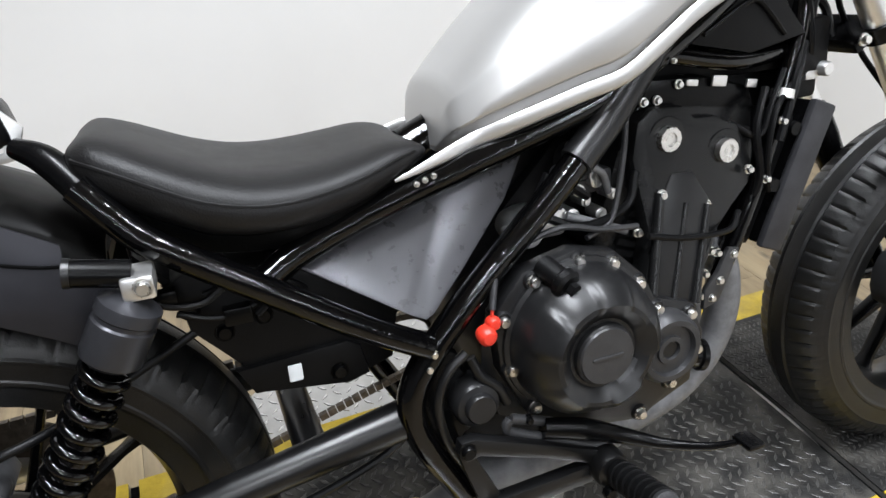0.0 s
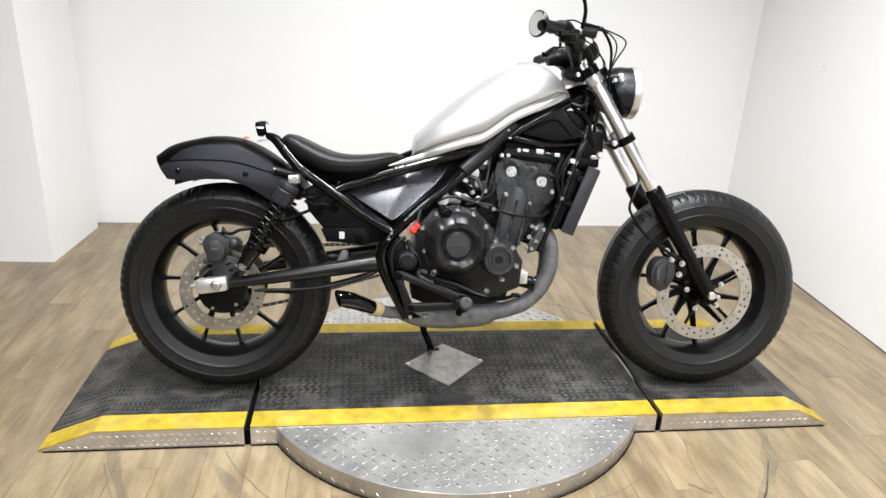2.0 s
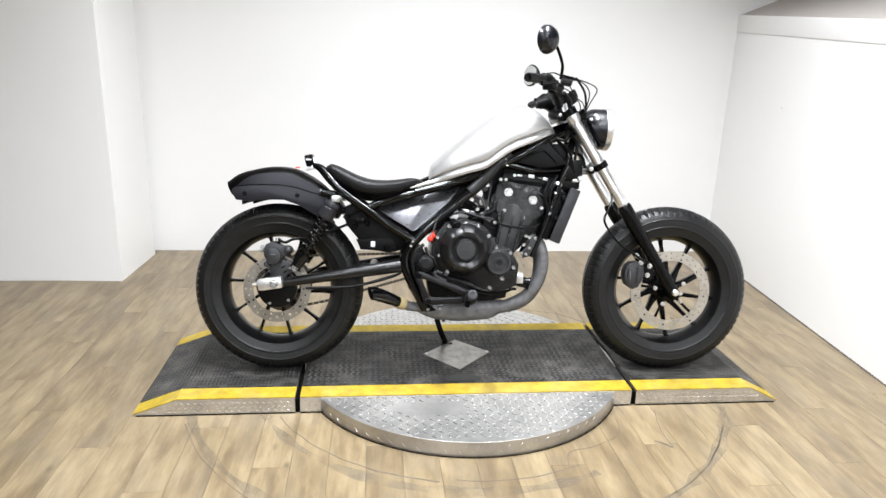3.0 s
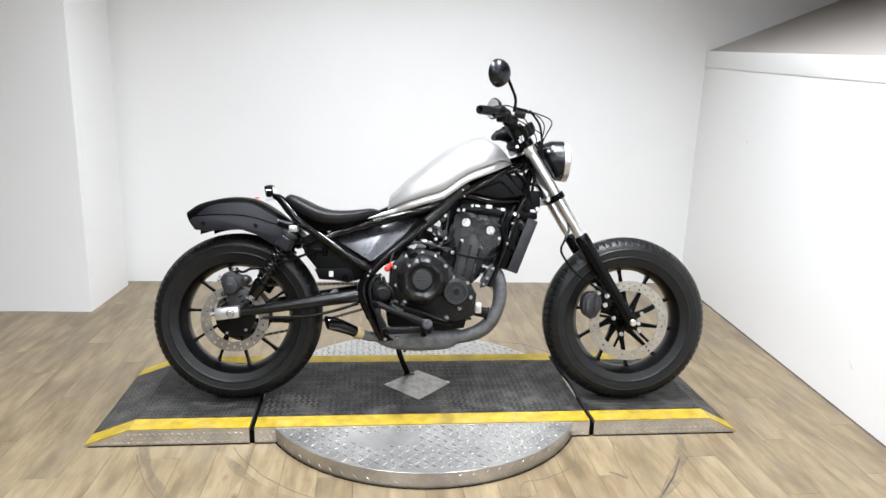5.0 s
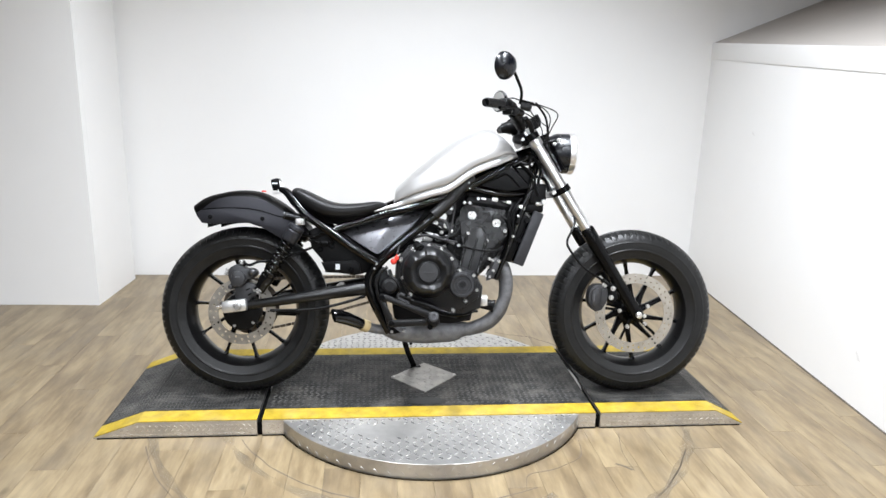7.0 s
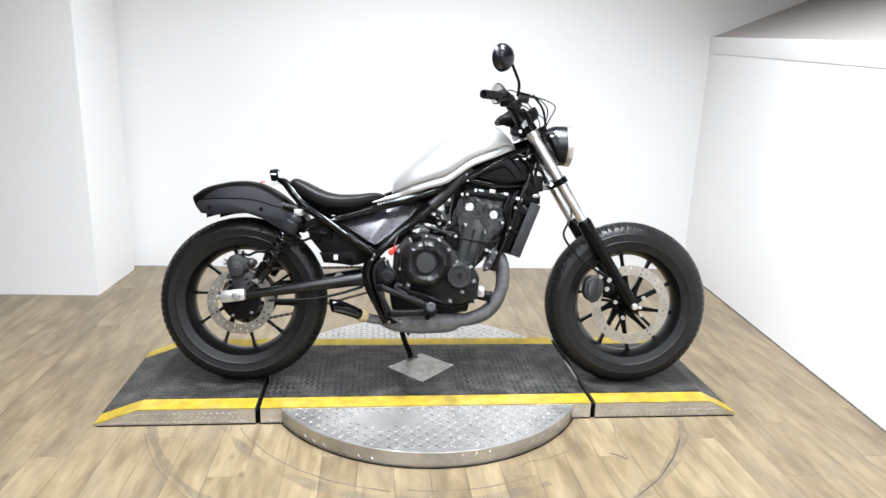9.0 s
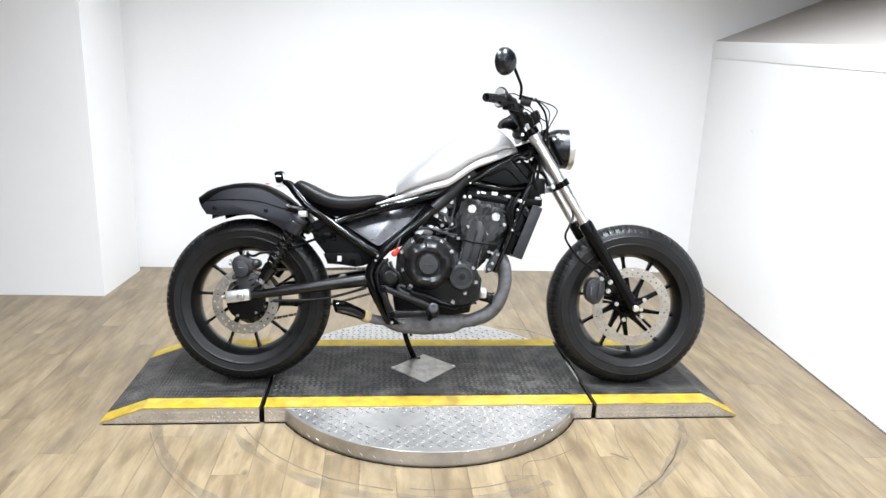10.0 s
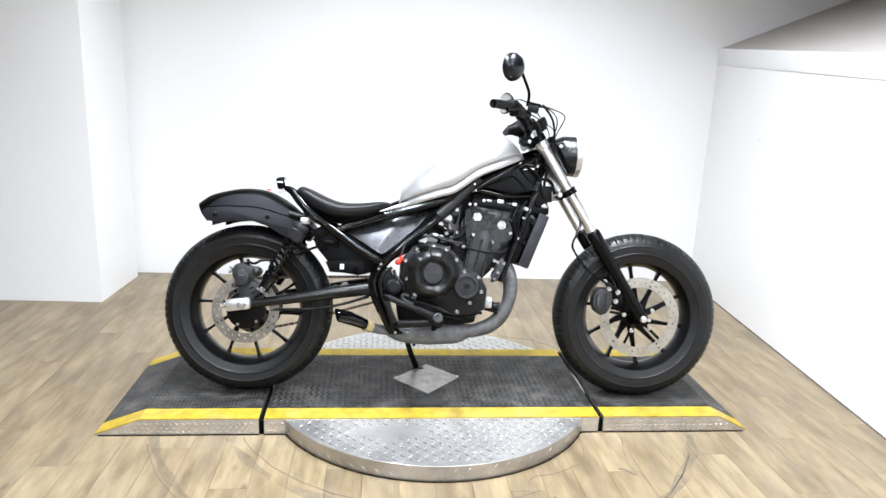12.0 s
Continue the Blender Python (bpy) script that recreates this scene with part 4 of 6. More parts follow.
# side covers and the black boxes under the seat
def lean_in(bm, sd):
    """Sets a plate on the slanting plane between the frame tubes: its top leans towards the middle."""
    for v in bm.verts:
        bend = 0.085 * abs(v.co.x + 0.18 - 0.6 * (v.co.z - 0.66))          # a ridge from the top edge to the low corner
        v.co.y = sd * (v.co.y + bend - 0.4197 - 0.028 * v.co.x + 0.543 * v.co.z)


for sd in (1, -1):
    bm = B()
    prism(bm, [(-0.372, 0.607), (-0.30, 0.632), (-0.24, 0.648), (-0.16, 0.669), (-0.085, 0.690), (-0.062, 0.692), (-0.066, 0.680), (-0.105, 0.632), (-0.175, 0.572), (-0.225, 0.532), (-0.236, 0.528), (-0.25, 0.535)], -0.012, 0.012, 0.005)
    for x in (-0.192, -0.18, -0.168):
        bmesh.ops.bisect_plane(bm, geom=bm.verts[:] + bm.edges[:] + bm.faces[:], plane_co=(x, 0, 0.66), plane_no=(1, 0, -0.6))
    lean_in(bm, sd)
    cover = part("side_cover", bm, "side", bike, "satin grey triangular side cover", angle=18)
bm = B()
prism(bm, [(-0.42, 0.60), (-0.20, 0.668), (-0.09, 0.70), (0.02, 0.715), (-0.07, 0.63), (-0.24, 0.49), (-0.28, 0.50)], -0.026, 0.026, 0.006)
part("air_duct", bm, "plastic", bike, "black plastic duct behind the side covers")
bm = B()
prism(bm, [(-0.50, 0.605), (-0.46, 0.625), (-0.36, 0.60), (-0.25, 0.52), (-0.262, 0.46), (-0.30, 0.448), (-0.428, 0.455), (-0.438, 0.497), (-0.481, 0.548), (-0.486, 0.58)], -0.075, 0.09, 0.008)
ubox = part("battery_box", bm, "plastic", bike, "black plastic box under the seat")
bm = B()
prism(bm, [(-0.443, 0.494), (-0.318, 0.500), (-0.302, 0.49), (-0.295, 0.452), (-0.32, 0.445), (-0.428, 0.462)], -0.083, -0.068, 0.004)
part("box_lid", bm, "plastic", ubox)
bm = B()
box(bm, -0.389, -0.373, -0.0855, -0.082, 0.466, 0.487, 0.002)
part("sticker", bm, "white", ubox, "small white square sticker")
bm = B()
for x, y, z in ((-0.477, -0.075, 0.574), (-0.447, -0.075, 0.541), (-0.404, -0.075, 0.552), (-0.331, -0.083, 0.464)):
    bolt(bm, x, y, z, 0.0085, 0.006)
part("box_bolt", bm, "satin", ubox)
bm = B()
tube(bm, [(-0.46, -0.078, 0.59), (-0.42, -0.085, 0.60), (-0.38, -0.085, 0.592), (-0.35, -0.07, 0.57)], 0.004, 8)
tube(bm, [(-0.53, -0.085, 0.622), (-0.502, -0.09, 0.593), (-0.463, -0.092, 0.587), (-0.43, -0.092, 0.602), (-0.40, -0.09, 0.575), (-0.41, -0.088, 0.56)], 0.0045, 8)
tube(bm, [(-0.49, -0.08, 0.575), (-0.45, -0.088, 0.565), (-0.41, -0.085, 0.57)], 0.0035, 8)
part("wire", bm, "hose", ubox)
bm = B()
box(bm, -0.445, -0.415, -0.092, -0.075, 0.553, 0.573, 0.003)
box(bm, -0.51, -0.485, -0.092, -0.075, 0.588, 0.606, 0.003)
part("connector", bm, "satin", ubox)
bm = B()
loft(bm, [[(x, -0.07, z), (x, 0.07, z), (x, 0.07, z - 0.012), (x, -0.07, z - 0.012)] for x, z in ((-0.52, 0.645), (-0.46, 0.575), (-0.432, 0.51))])
part("mud_guard", bm, "plastic", bike, "black inner mudguard")

# engine
bm = B()
prism(bm, [(-0.165, 0.50), (-0.12, 0.548), (-0.02, 0.555), (0.05, 0.52), (0.13, 0.46), (0.158, 0.41), (0.15, 0.33), (0.06, 0.292), (-0.07, 0.315), (-0.15, 0.365), (-0.17, 0.43)], -0.12, 0.13, 0.012)
engine = part("engine", bm, "engine", bike, "dark grey parallel-twin engine")
bm = B()
prism(bm, [(-0.19, 0.40), (-0.10, 0.37), (0.06, 0.31), (0.13, 0.315), (0.12, 0.275), (0.04, 0.262), (-0.12, 0.262), (-0.17, 0.28)], -0.06, 0.11, 0.012)
part("sump", bm, "plastic", engine)
bm = B()
prism(bm, [(-0.158, 0.515), (-0.118, 0.562), (-0.05, 0.576), (0.006, 0.563), (0.05, 0.522), (0.066, 0.488), (0.122, 0.468), (0.146, 0.42), (0.14, 0.372), (0.10, 0.346), (0.05, 0.312), (0.0, 0.326), (-0.06, 0.346), (-0.116, 0.37), (-0.152, 0.44)], -0.142, -0.115, 0.006)
case = part("case_cover", bm, "engine", engine, "dark grey right crankcase cover")
CC = Matrix.Translation((-0.049, 0, 0.468))
bm = B()
lathe(bm, [(0, -0.208), (0.036, -0.208), (0.038, -0.206), (0.039, -0.200), (0.043, -0.200), (0.047, -0.204), (0.058, -0.211), (0.064, -0.2125), (0.070, -0.208), (0.077, -0.200), (0.084, -0.190), (0.088, -0.181), (0.091, -0.172), (0.0935, -0.148), (0.099, -0.146), (0.101, -0.138), (0.101, -0.11), (0, -0.11)], 120, CC)
for v in bm.verts:
    dx, dz = v.co.x + 0.049, v.co.z - 0.468
    rr = math.hypot(dx, dz)
    if 0.0595 < rr < 0.0925:
        v.co.y -= 0.0032 * math.tanh(5 * math.sin(5 * math.atan2(dz, dx) + 0.9)) * min(1.0, (rr - 0.0595) / 0.006, (0.0925 - rr) / 0.004)
clutch = part("clutch_cover", bm, "engine", engine, "round dark grey clutch cover", angle=30)
bm = B()
lathe(bm, [(0, -0.2105), (0.034, -0.2105), (0.0355, -0.208), (0, -0.208)], 48, CC)
box(bm, -0.069, -0.029, -0.212, -0.2104, 0.4655, 0.4695, 0.0008)
part("cover_badge", bm, "engine_light", clutch, "flat round centre of the cover")
bm = B()
for a0, a1 in ((-66, -22),):
    ring = []
    for k in range(9):
        a2 = radians(a0 + (a1 - a0) * k / 8)
        ring.append([(-0.049 + r * math.cos(a2), y, 0.468 + r * math.sin(a2)) for r, y in ((0.0425, -0.2012), (0.0475, -0.2052), (0.0475, -0.2025), (0.0425, -0.1985))])
    loft(bm, ring)
part("machined_arc", bm, "engine_light", clutch, "bare machined arcs in the cover")
bm = B()
lathe(bm, [(0, 0), (0.014, 0), (0.014, 0.030), (0.018, 0.033), (0.018, 0.041), (0.014, 0.045), (0, 0.046)], 20, along((-0.092, -0.14, 0.565), (-0.072, -0.205, 0.541)))
lathe(bm, [(0, 0), (0.0085, 0), (0.0085, 0.008), (0, 0.008)], 6, along((-0.079, -0.182, 0.5495), (-0.072, -0.205, 0.541)))
part("oil_filler", bm, "plastic", clutch, "black oil filler plug")
CASE_BOLTS = ((-0.107, 0.550), (-0.047, 0.562), (0.0, 0.550), (0.038, 0.515), (-0.147, 0.509), (-0.140, 0.443), (-0.110, 0.383), (0.045, 0.325), (0.091, 0.360), (0.067, 0.473), (0.119, 0.454), (0.131, 0.400))
bm = B()
for x, z in CASE_BOLTS:
    lathe(bm, [(0.0, -0.146), (0.010, -0.146), (0.012, -0.142), (0.012, -0.12), (0, -0.12)], 14, Matrix.Translation((x, 0, z)))
part("bolt_boss", bm, "engine", case)
bm = B()
for x, z in CASE_BOLTS:
    bolt(bm, x, -0.146, z, 0.0068, 0.007)
part("cover_bolt", bm, "bolt", case, "bright flanged cover bolts")
bm = B()
lathe(bm, [(0, -0.160), (0.012, -0.160), (0.013, -0.165), (0.019, -0.165), (0.020, -0.161), (0.033, -0.161), (0.035, -0.168), (0.042, -0.168), (0.047, -0.162), (0.050, -0.148), (0.051, -0.12), (0, -0.12)], 56, Matrix.Translation((0.076, 0, 0.42)))
part("timing_cap", bm, "engine_light", engine, "round grey timing cover with concentric rings")
bm = B()
lathe(bm, [(0, -0.1615), (0.010, -0.1615), (0.0105, -0.159), (0, -0.159)], 24, Matrix.Translation((0.076, 0, 0.42)))
part("timing_plug", bm, "engine", engine)
# cylinder, head and cam chain cover
def lean_out(bm):
    for v in bm.verts:
        v.co.y -= 0.034 * max(0.0, min(1.0, (0.64 - v.co.z) / 0.16))
    return bm


bm = B()
prism(bm, [(0.02, 0.54), (0.055, 0.655), (0.09, 0.722), (0.17, 0.735), (0.27, 0.70), (0.275, 0.655), (0.255, 0.59), (0.20, 0.50), (0.14, 0.44)], -0.07, 0.12, 0.01)
part("cylinder_block", bm, "head", engine)
bm = B()
prism(bm, [(0.066, 0.655), (0.072, 0.70), (0.095, 0.716), (0.14, 0.712), (0.16, 0.695), (0.19, 0.694), (0.215, 0.682), (0.25, 0.672), (0.258, 0.64), (0.247, 0.598), (0.215, 0.572), (0.19, 0.548), (0.172, 0.515), (0.136, 0.45), (0.062, 0.47), (0.082, 0.55), (0.075, 0.60)], -0.09, -0.055, 0.006)
cam_cover = part("cam_chain_cover", lean_out(bm), "head", engine, "dark grey cam chain cover")
bm = B()
for x0, z0, x1, z1, r in ((0.098, 0.61, 0.068, 0.475, 0.0065), (0.168, 0.585, 0.135, 0.462, 0.0065), (0.135, 0.592, 0.10, 0.468, 0.005)):
    tube(bm, [(x0, -0.097, z0), (x1, -0.1, z1)], r, 10)
part("cover_rib", lean_out(bm), "head", cam_cover)
bm = B()
prism(bm, [(0.100, 0.605), (0.118, 0.632), (0.150, 0.63), (0.172, 0.592), (0.140, 0.462), (0.070, 0.474)], -0.099, -0.085, 0.005)
part("centre_panel", lean_out(bm), "engine", cam_cover)
bm = B()
for x, z in ((0.100, 0.607), (0.170, 0.582)):
    bolt(bm, x, -0.106, z, 0.0055, 0.005)
part("rib_bolt", bm, "bolt", cam_cover)
bm = B()
for x, z in ((0.115, 0.675), (0.207, 0.647)):
    lathe(bm, [(0, -0.092), (0.027, -0.092), (0.03, -0.086), (0.03, -0.075), (0, -0.075)], 28, Matrix.Translation((x, 0, z)))
part("cam_boss", bm, "head", cam_cover)
for x, z in ((0.115, 0.675), (0.207, 0.647)):
    bm = B()
    lathe(bm, [(0, -0.0985), (0.008, -0.0985), (0.009, -0.101), (0.0155, -0.101), (0.0165, -0.098), (0.0165, -0.089), (0, -0.089)], 12, Matrix.Translation((x, 0, z)))
    part("cam_plug", bm, "bolt", cam_cover, "bright hexagon cam plug")
bm = B()
tube(bm, [(0.07, -0.12, 0.562), (0.13, -0.122, 0.549), (0.20, -0.118, 0.545), (0.23, -0.10, 0.56)], 0.0042, 8)
part("hose_clip", bm, "hose", cam_cover)
bm = B()
for k in range(5):
    prism(bm, [(0.045 + 0.006 * k, 0.53 + 0.012 * k), (0.178 + 0.008 * k, 0.48 + 0.012 * k), (0.182 + 0.008 * k, 0.486 + 0.012 * k), (0.05 + 0.006 * k, 0.537 + 0.012 * k)], -0.079, 0.125, 0)
part("cylinder_fin", bm, "head", engine)
bm = B()
prism(bm, [(0.085, 0.715), (0.10, 0.748), (0.18, 0.745), (0.26, 0.722), (0.272, 0.69)], -0.075, 0.11, 0.012)
part("valve_cover", bm, "satin", engine)
bm = B()
for x0, x1, z0, z1 in ((0.150, 0.168, 0.735, 0.743), (0.190, 0.213, 0.730, 0.744), (0.246, 0.263, 0.722, 0.733)):
    box(bm, x0, x1, -0.082, -0.078, z0, z1, 0.0015, Matrix.Translation((x0, 0, z0)) @ Matrix.Rotation(radians(8), 4, "Y") @ Matrix.Translation((-x0, 0, -z0)))
for x, z in ((0.088, 0.722), (0.108, 0.722), (0.140, 0.738)):
    bolt(bm, x, -0.080, z, 0.0045, 0.005)
part("head_bracket", bm, "alu", engine, "bright brackets on the head")
# throttle bodies and hoses
bm = B()
lathe(bm, [(0, -0.075), (0.02, -0.075), (0.024, -0.07), (0.026, 0.08), (0, 0.08)], 24, Matrix.Translation((0.006, 0, 0.657)))
lathe(bm, [(0, -0.085), (0.012, -0.085), (0.015, -0.08), (0.015, -0.05), (0, -0.05)], 18, Matrix.Translation((0.03, 0, 0.69)))
box(bm, -0.01, 0.05, -0.07, 0.06, 0.615, 0.645, 0.006)
throttle = part("throttle_body", bm, "engine_light", engine, "grey cast throttle body")
bm = B()
for x, z, r in ((0.005, 0.668, 0.013), (0.018, 0.64, 0.006), (0.038, 0.70, 0.008), (-0.005, 0.625, 0.006)):
    bolt(bm, x, -0.08, z, r, 0.008)
part("throttle_screw", bm, "alu", throttle)
bm = B()
tube(bm, [(0.052, -0.095, 0.735), (0.046, -0.10, 0.675), (0.033, -0.105, 0.616), (0.018, -0.11, 0.587), (-0.02, -0.12, 0.578)], 0.0036, 10)
tube(bm, [(-0.12, -0.115, 0.58), (-0.06, -0.125, 0.60), (0.0, -0.12, 0.585), (0.06, -0.11, 0.575)], 0.004, 8)
part("coolant_line", bm, "engine_light", engine, "thin grey coolant line")
bm = B()
for pts in ([(-0.13, -0.10, 0.57), (-0.10, -0.11, 0.62), (-0.04, -0.1, 0.64), (0.0, -0.09, 0.62)], [(-0.07, -0.1, 0.61), (-0.02, -0.11, 0.59), (0.05, -0.1, 0.60), (0.07, -0.09, 0.64)], [(0.27, -0.09, 0.72), (0.25, -0.1, 0.67), (0.262, -0.1, 0.60), (0.24, -0.09, 0.54), (0.22, -0.08, 0.49)], [(-0.15, -0.12, 0.545), (-0.10, -0.11, 0.60), (-0.06, -0.1, 0.66)]):
    tube(bm, pts, 0.0055, 8)
part("hose", bm, "hose", engine, "black rubber hoses")
bm = B()
lathe(bm, [(0, -0.1), (0.016, -0.1), (0.02, -0.09), (0.02, -0.04), (0, -0.04)], 20, Matrix.Translation((-0.084, 0, 0.588)))
box(bm, -0.085, -0.03, -0.09, 0.08, 0.575, 0.61, 0.008)
part("starter_motor", bm, "alu", engine, "bright cast end of the starter motor")
bm = B()
lathe(bm, [(0, 0), (0.02, 0), (0.02, 0.05), (0.024, 0.052), (0.024, 0.06), (0, 0.06)], 24, along((0.15, -0.06, 0.345), (0.22, -0.075, 0.33)))
part("oil_filter", bm, "satin", engine)
bm = B()
box(bm, 0.155, 0.18, -0.09, -0.05, 0.335, 0.375, 0.005)
part("oil_cooler_joint", bm, "alu", engine, "bright casting beside the oil filter")
bm = B()
tube(bm, [(-0.174, -0.152, 0.504), (-0.166, -0.150, 0.512), (-0.160, -0.146, 0.518)], [0.0075, 0.006, 0.005], 12)
tube(bm, [(-0.164, -0.152, 0.516), (-0.1635, -0.152, 0.524), (-0.1625, -0.151, 0.531)], 0.0022, 10)
lathe(bm, [(0, -0.168), (0.007, -0.167), (0.0108, -0.163), (0.0115, -0.156), (0.010, -0.148), (0, -0.144)], 20, Matrix.Translation((-0.174, 0, 0.503)))
lathe(bm, [(0, -0.160), (0.006, -0.159), (0.009, -0.154), (0.008, -0.146), (0, -0.144)], 16, Matrix.Translation((-0.163, 0, 0.514)))
part("red_cap", bm, "red", bike, "bright red plastic cap")
bm = B()
tube(bm, [(-0.1625, -0.151, 0.530), (-0.150, -0.138, 0.575)], 0.004, 10)
part("breather_tube", bm, "engine_light", bike)

# small bright fittings and hoses round the throttle bodies and the head
bm = B()
for x, z, r, y0 in ((-0.018, 0.594, 0.011, -0.088), (0.023, 0.592, 0.008, -0.09), (0.004, 0.61, 0.007, -0.085), (-0.104, 0.59, 0.006, -0.1), (0.02, 0.634, 0.009, -0.085), (-0.001, 0.675, 0.008, -0.082), (0.04, 0.615, 0.007, -0.09), (-0.033, 0.60, 0.008, -0.085), (-0.02, 0.645, 0.010, -0.08)):
    lathe(bm, [(0, y0), (r * 0.55, y0), (r * 0.6, y0 + 0.003), (r, y0 + 0.004), (r, y0 + 0.03), (0, y0 + 0.03)], 16, Matrix.Translation((x, 0, z)))
part("injector_fitting", bm, "alu", engine, "bright fittings on the throttle bodies")
bm = B()
for pts, r in (([(-0.03, -0.09, 0.60), (0.01, -0.1, 0.585), (0.05, -0.1, 0.568)], 0.0055), ([(-0.015, -0.085, 0.66), (0.015, -0.095, 0.65), (0.03, -0.09, 0.62)], 0.005)):
    tube(bm, pts, r, 10)
part("metal_pipe", bm, "exhaust", engine, "grey metal water pipe")
bm = B()
for x, z in ((0.066, 0.563), (0.195, 0.509), (0.183, 0.514), (0.176, 0.482), (0.239, 0.618), (0.171, 0.45), (0.27, 0.60), (0.29, 0.675)):
    bolt(bm, x, -0.104, z, 0.0048, 0.006)
for x, z in ((0.302, 0.712),):
    tube(bm, [(x, -0.09, z), (x - 0.004, -0.092, z - 0.011)], 0.0165, 16)
part("hose_clamp", bm, "bolt", engine, "bright clamps and bolts along the hoses")
bm = B()
for pts in ([(0.31, -0.095, 0.72), (0.275, -0.105, 0.69), (0.268, -0.105, 0.63), (0.28, -0.10, 0.58)], [(0.22, -0.08, 0.68), (0.255, -0.1, 0.66), (0.272, -0.1, 0.70), (0.30, -0.09, 0.74)]):
    tube(bm, pts, 0.0042, 8)
part("hose", bm, "hose", engine)

# grey bracket between the case and the radiator hose
bm = B()
prism(bm, [(0.170, 0.432), (0.196, 0.440), (0.214, 0.478), (0.226, 0.512), (0.208, 0.516), (0.192, 0.484), (0.172, 0.462)], -0.112, -0.104, 0.003)
hb = part("hose_bracket", bm, "engine_light", engine, "grey pressed bracket beside the cover")
bm = B()
for x, z in ((0.184, 0.447), (0.216, 0.505), (0.196, 0.470)):
    bolt(bm, x, -0.112, z, 0.005, 0.004)
part("bracket_bolt", bm, "bolt", hb)

# radiator
bm = B()
mr = Matrix.Translation((0.325, 0, 0.594)) @ Matrix.Rotation(radians(21), 4, "Y")
box(bm, -0.012, 0.018, -0.09, 0.09, -0.103, 0.103, 0.004, mr)
rad = part("radiator", bm, "satin", bike, "black radiator with grey side shield")
for sd in (1, -1):
    bm = B()
    box(bm, -0.016, 0.025, (-0.104 if sd > 0 else 0.0905), (-0.0905 if sd > 0 else 0.104), -0.107, 0.105, 0.006, mr)
    part("side_shield", bm, "shield", rad, "flat grey radiator side shield")
bm = B()
for k in range(24):
    z = -0.10 + k * 0.0085
    box(bm, 0.0185, 0.022, -0.088, 0.088, z, z + 0.003, 0, mr)
part("cooling_fin", bm, "engine", rad)
bm = B()
lathe(bm, [(0, -0.082), (0.008, -0.082), (0.010, -0.079), (0.011, -0.05), (0, -0.05)], 18, Matrix.Translation((0.388, 0, 0.730)))
box(bm, 0.36, 0.385, -0.07, -0.045, 0.716, 0.732, 0.005)
part("filler_neck", bm, "alu", rad, "bright filler neck")
bm = B()
lathe(bm, [(0, -0.12), (0.05, -0.12), (0.055, -0.1), (0, -0.1)], 24, Matrix.Translation((0.28, 0.06, 0.6)))
box(bm, 0.265, 0.305, -0.085, 0.085, 0.50, 0.69, 0.01, Matrix.Translation((0.28, 0, 0.6)) @ Matrix.Rotation(radians(21), 4, "Y") @ Matrix.Translation((-0.28, 0, -0.6)))
part("fan_shroud", bm, "plastic", rad)
bm = B()
for z in (0.06, -0.02):
    lathe(bm, [(0, -0.098), (0.009, -0.098), (0.011, -0.093), (0, -0.091)], 14, mr @ Matrix.Translation((-0.026, 0, z)))
part("shroud_bolt", bm, "satin", rad)

# exhaust
bm = B()
for pts in ([(0.205, -0.045, 0.505), (0.243, -0.052, 0.480), (0.257, -0.054, 0.41), (0.240, -0.052, 0.338), (0.196, -0.046, 0.280), (0.128, -0.042, 0.246), (0.05, -0.042, 0.232), (-0.06, -0.045, 0.232)],
            [(0.215, 0.055, 0.50), (0.250, 0.05, 0.46), (0.266, 0.04, 0.40), (0.246, 0.02, 0.31), (0.18, 0.008, 0.248), (0.06, 0.0, 0.228), (-0.06, 0.0, 0.230)]):
    tube(bm, pts, 0.0245, 18)
ex = part("exhaust", bm, "exhaust", bike, "grey coated two-into-one exhaust")
bm = B()
tube(bm, [(0.115, -0.034, 0.244), (0.085, -0.035, 0.238), (0.045, -0.038, 0.231), (-0.06, -0.045, 0.228), (-0.15, -0.06, 0.232), (-0.21, -0.082, 0.246)], [0.0228, 0.030, 0.040, 0.043, 0.036, 0.021], 20)
part("collector", bm, "exhaust", ex, "dark grey collector box")
bm = B()
tube(bm, [(-0.19, -0.078, 0.243), (-0.24, -0.105, 0.25), (-0.285, -0.14, 0.27)], 0.018, 16)
part("link_pipe", bm, "exhaust", ex)
bm = B()
tube(bm, [(-0.268, -0.126, 0.262), (-0.288, -0.142, 0.272)], 0.0225, 20)
part("band_clamp", bm, "brass", ex, "tan metal band clamp")
bm = B()
tube(bm, [(-0.28, -0.136, 0.268), (-0.315, -0.158, 0.286), (-0.35, -0.177, 0.301), (-0.385, -0.191, 0.310)], [0.0185, 0.022, 0.024, 0.0245], 24)
for v in bm.verts:
    if v.co.x < -0.37:
        v.co.x -= 0.38 * (v.co.z - 0.310)
part("muffler", bm, "gloss", ex, "short black slash-cut muffler")
bm = B()
tube(bm, [(-0.380, -0.1895, 0.3092), (-0.3868, -0.192, 0.3104)], 0.0205, 20)
for v in bm.verts:
    v.co.x -= 0.38 * (v.co.z - 0.310)
part("muffler_mouth", bm, "dark", ex)

# foot controls
bm = B()
prism(bm, [(-0.226, 0.372), (-0.222, 0.386), (-0.204, 0.387), (-0.125, 0.354), (-0.052, 0.322), (-0.026, 0.312), (-0.022, 0.296), (-0.045, 0.296), (-0.120, 0.331), (-0.200, 0.361), (-0.216, 0.358)], -0.178, -0.160, 0.005)
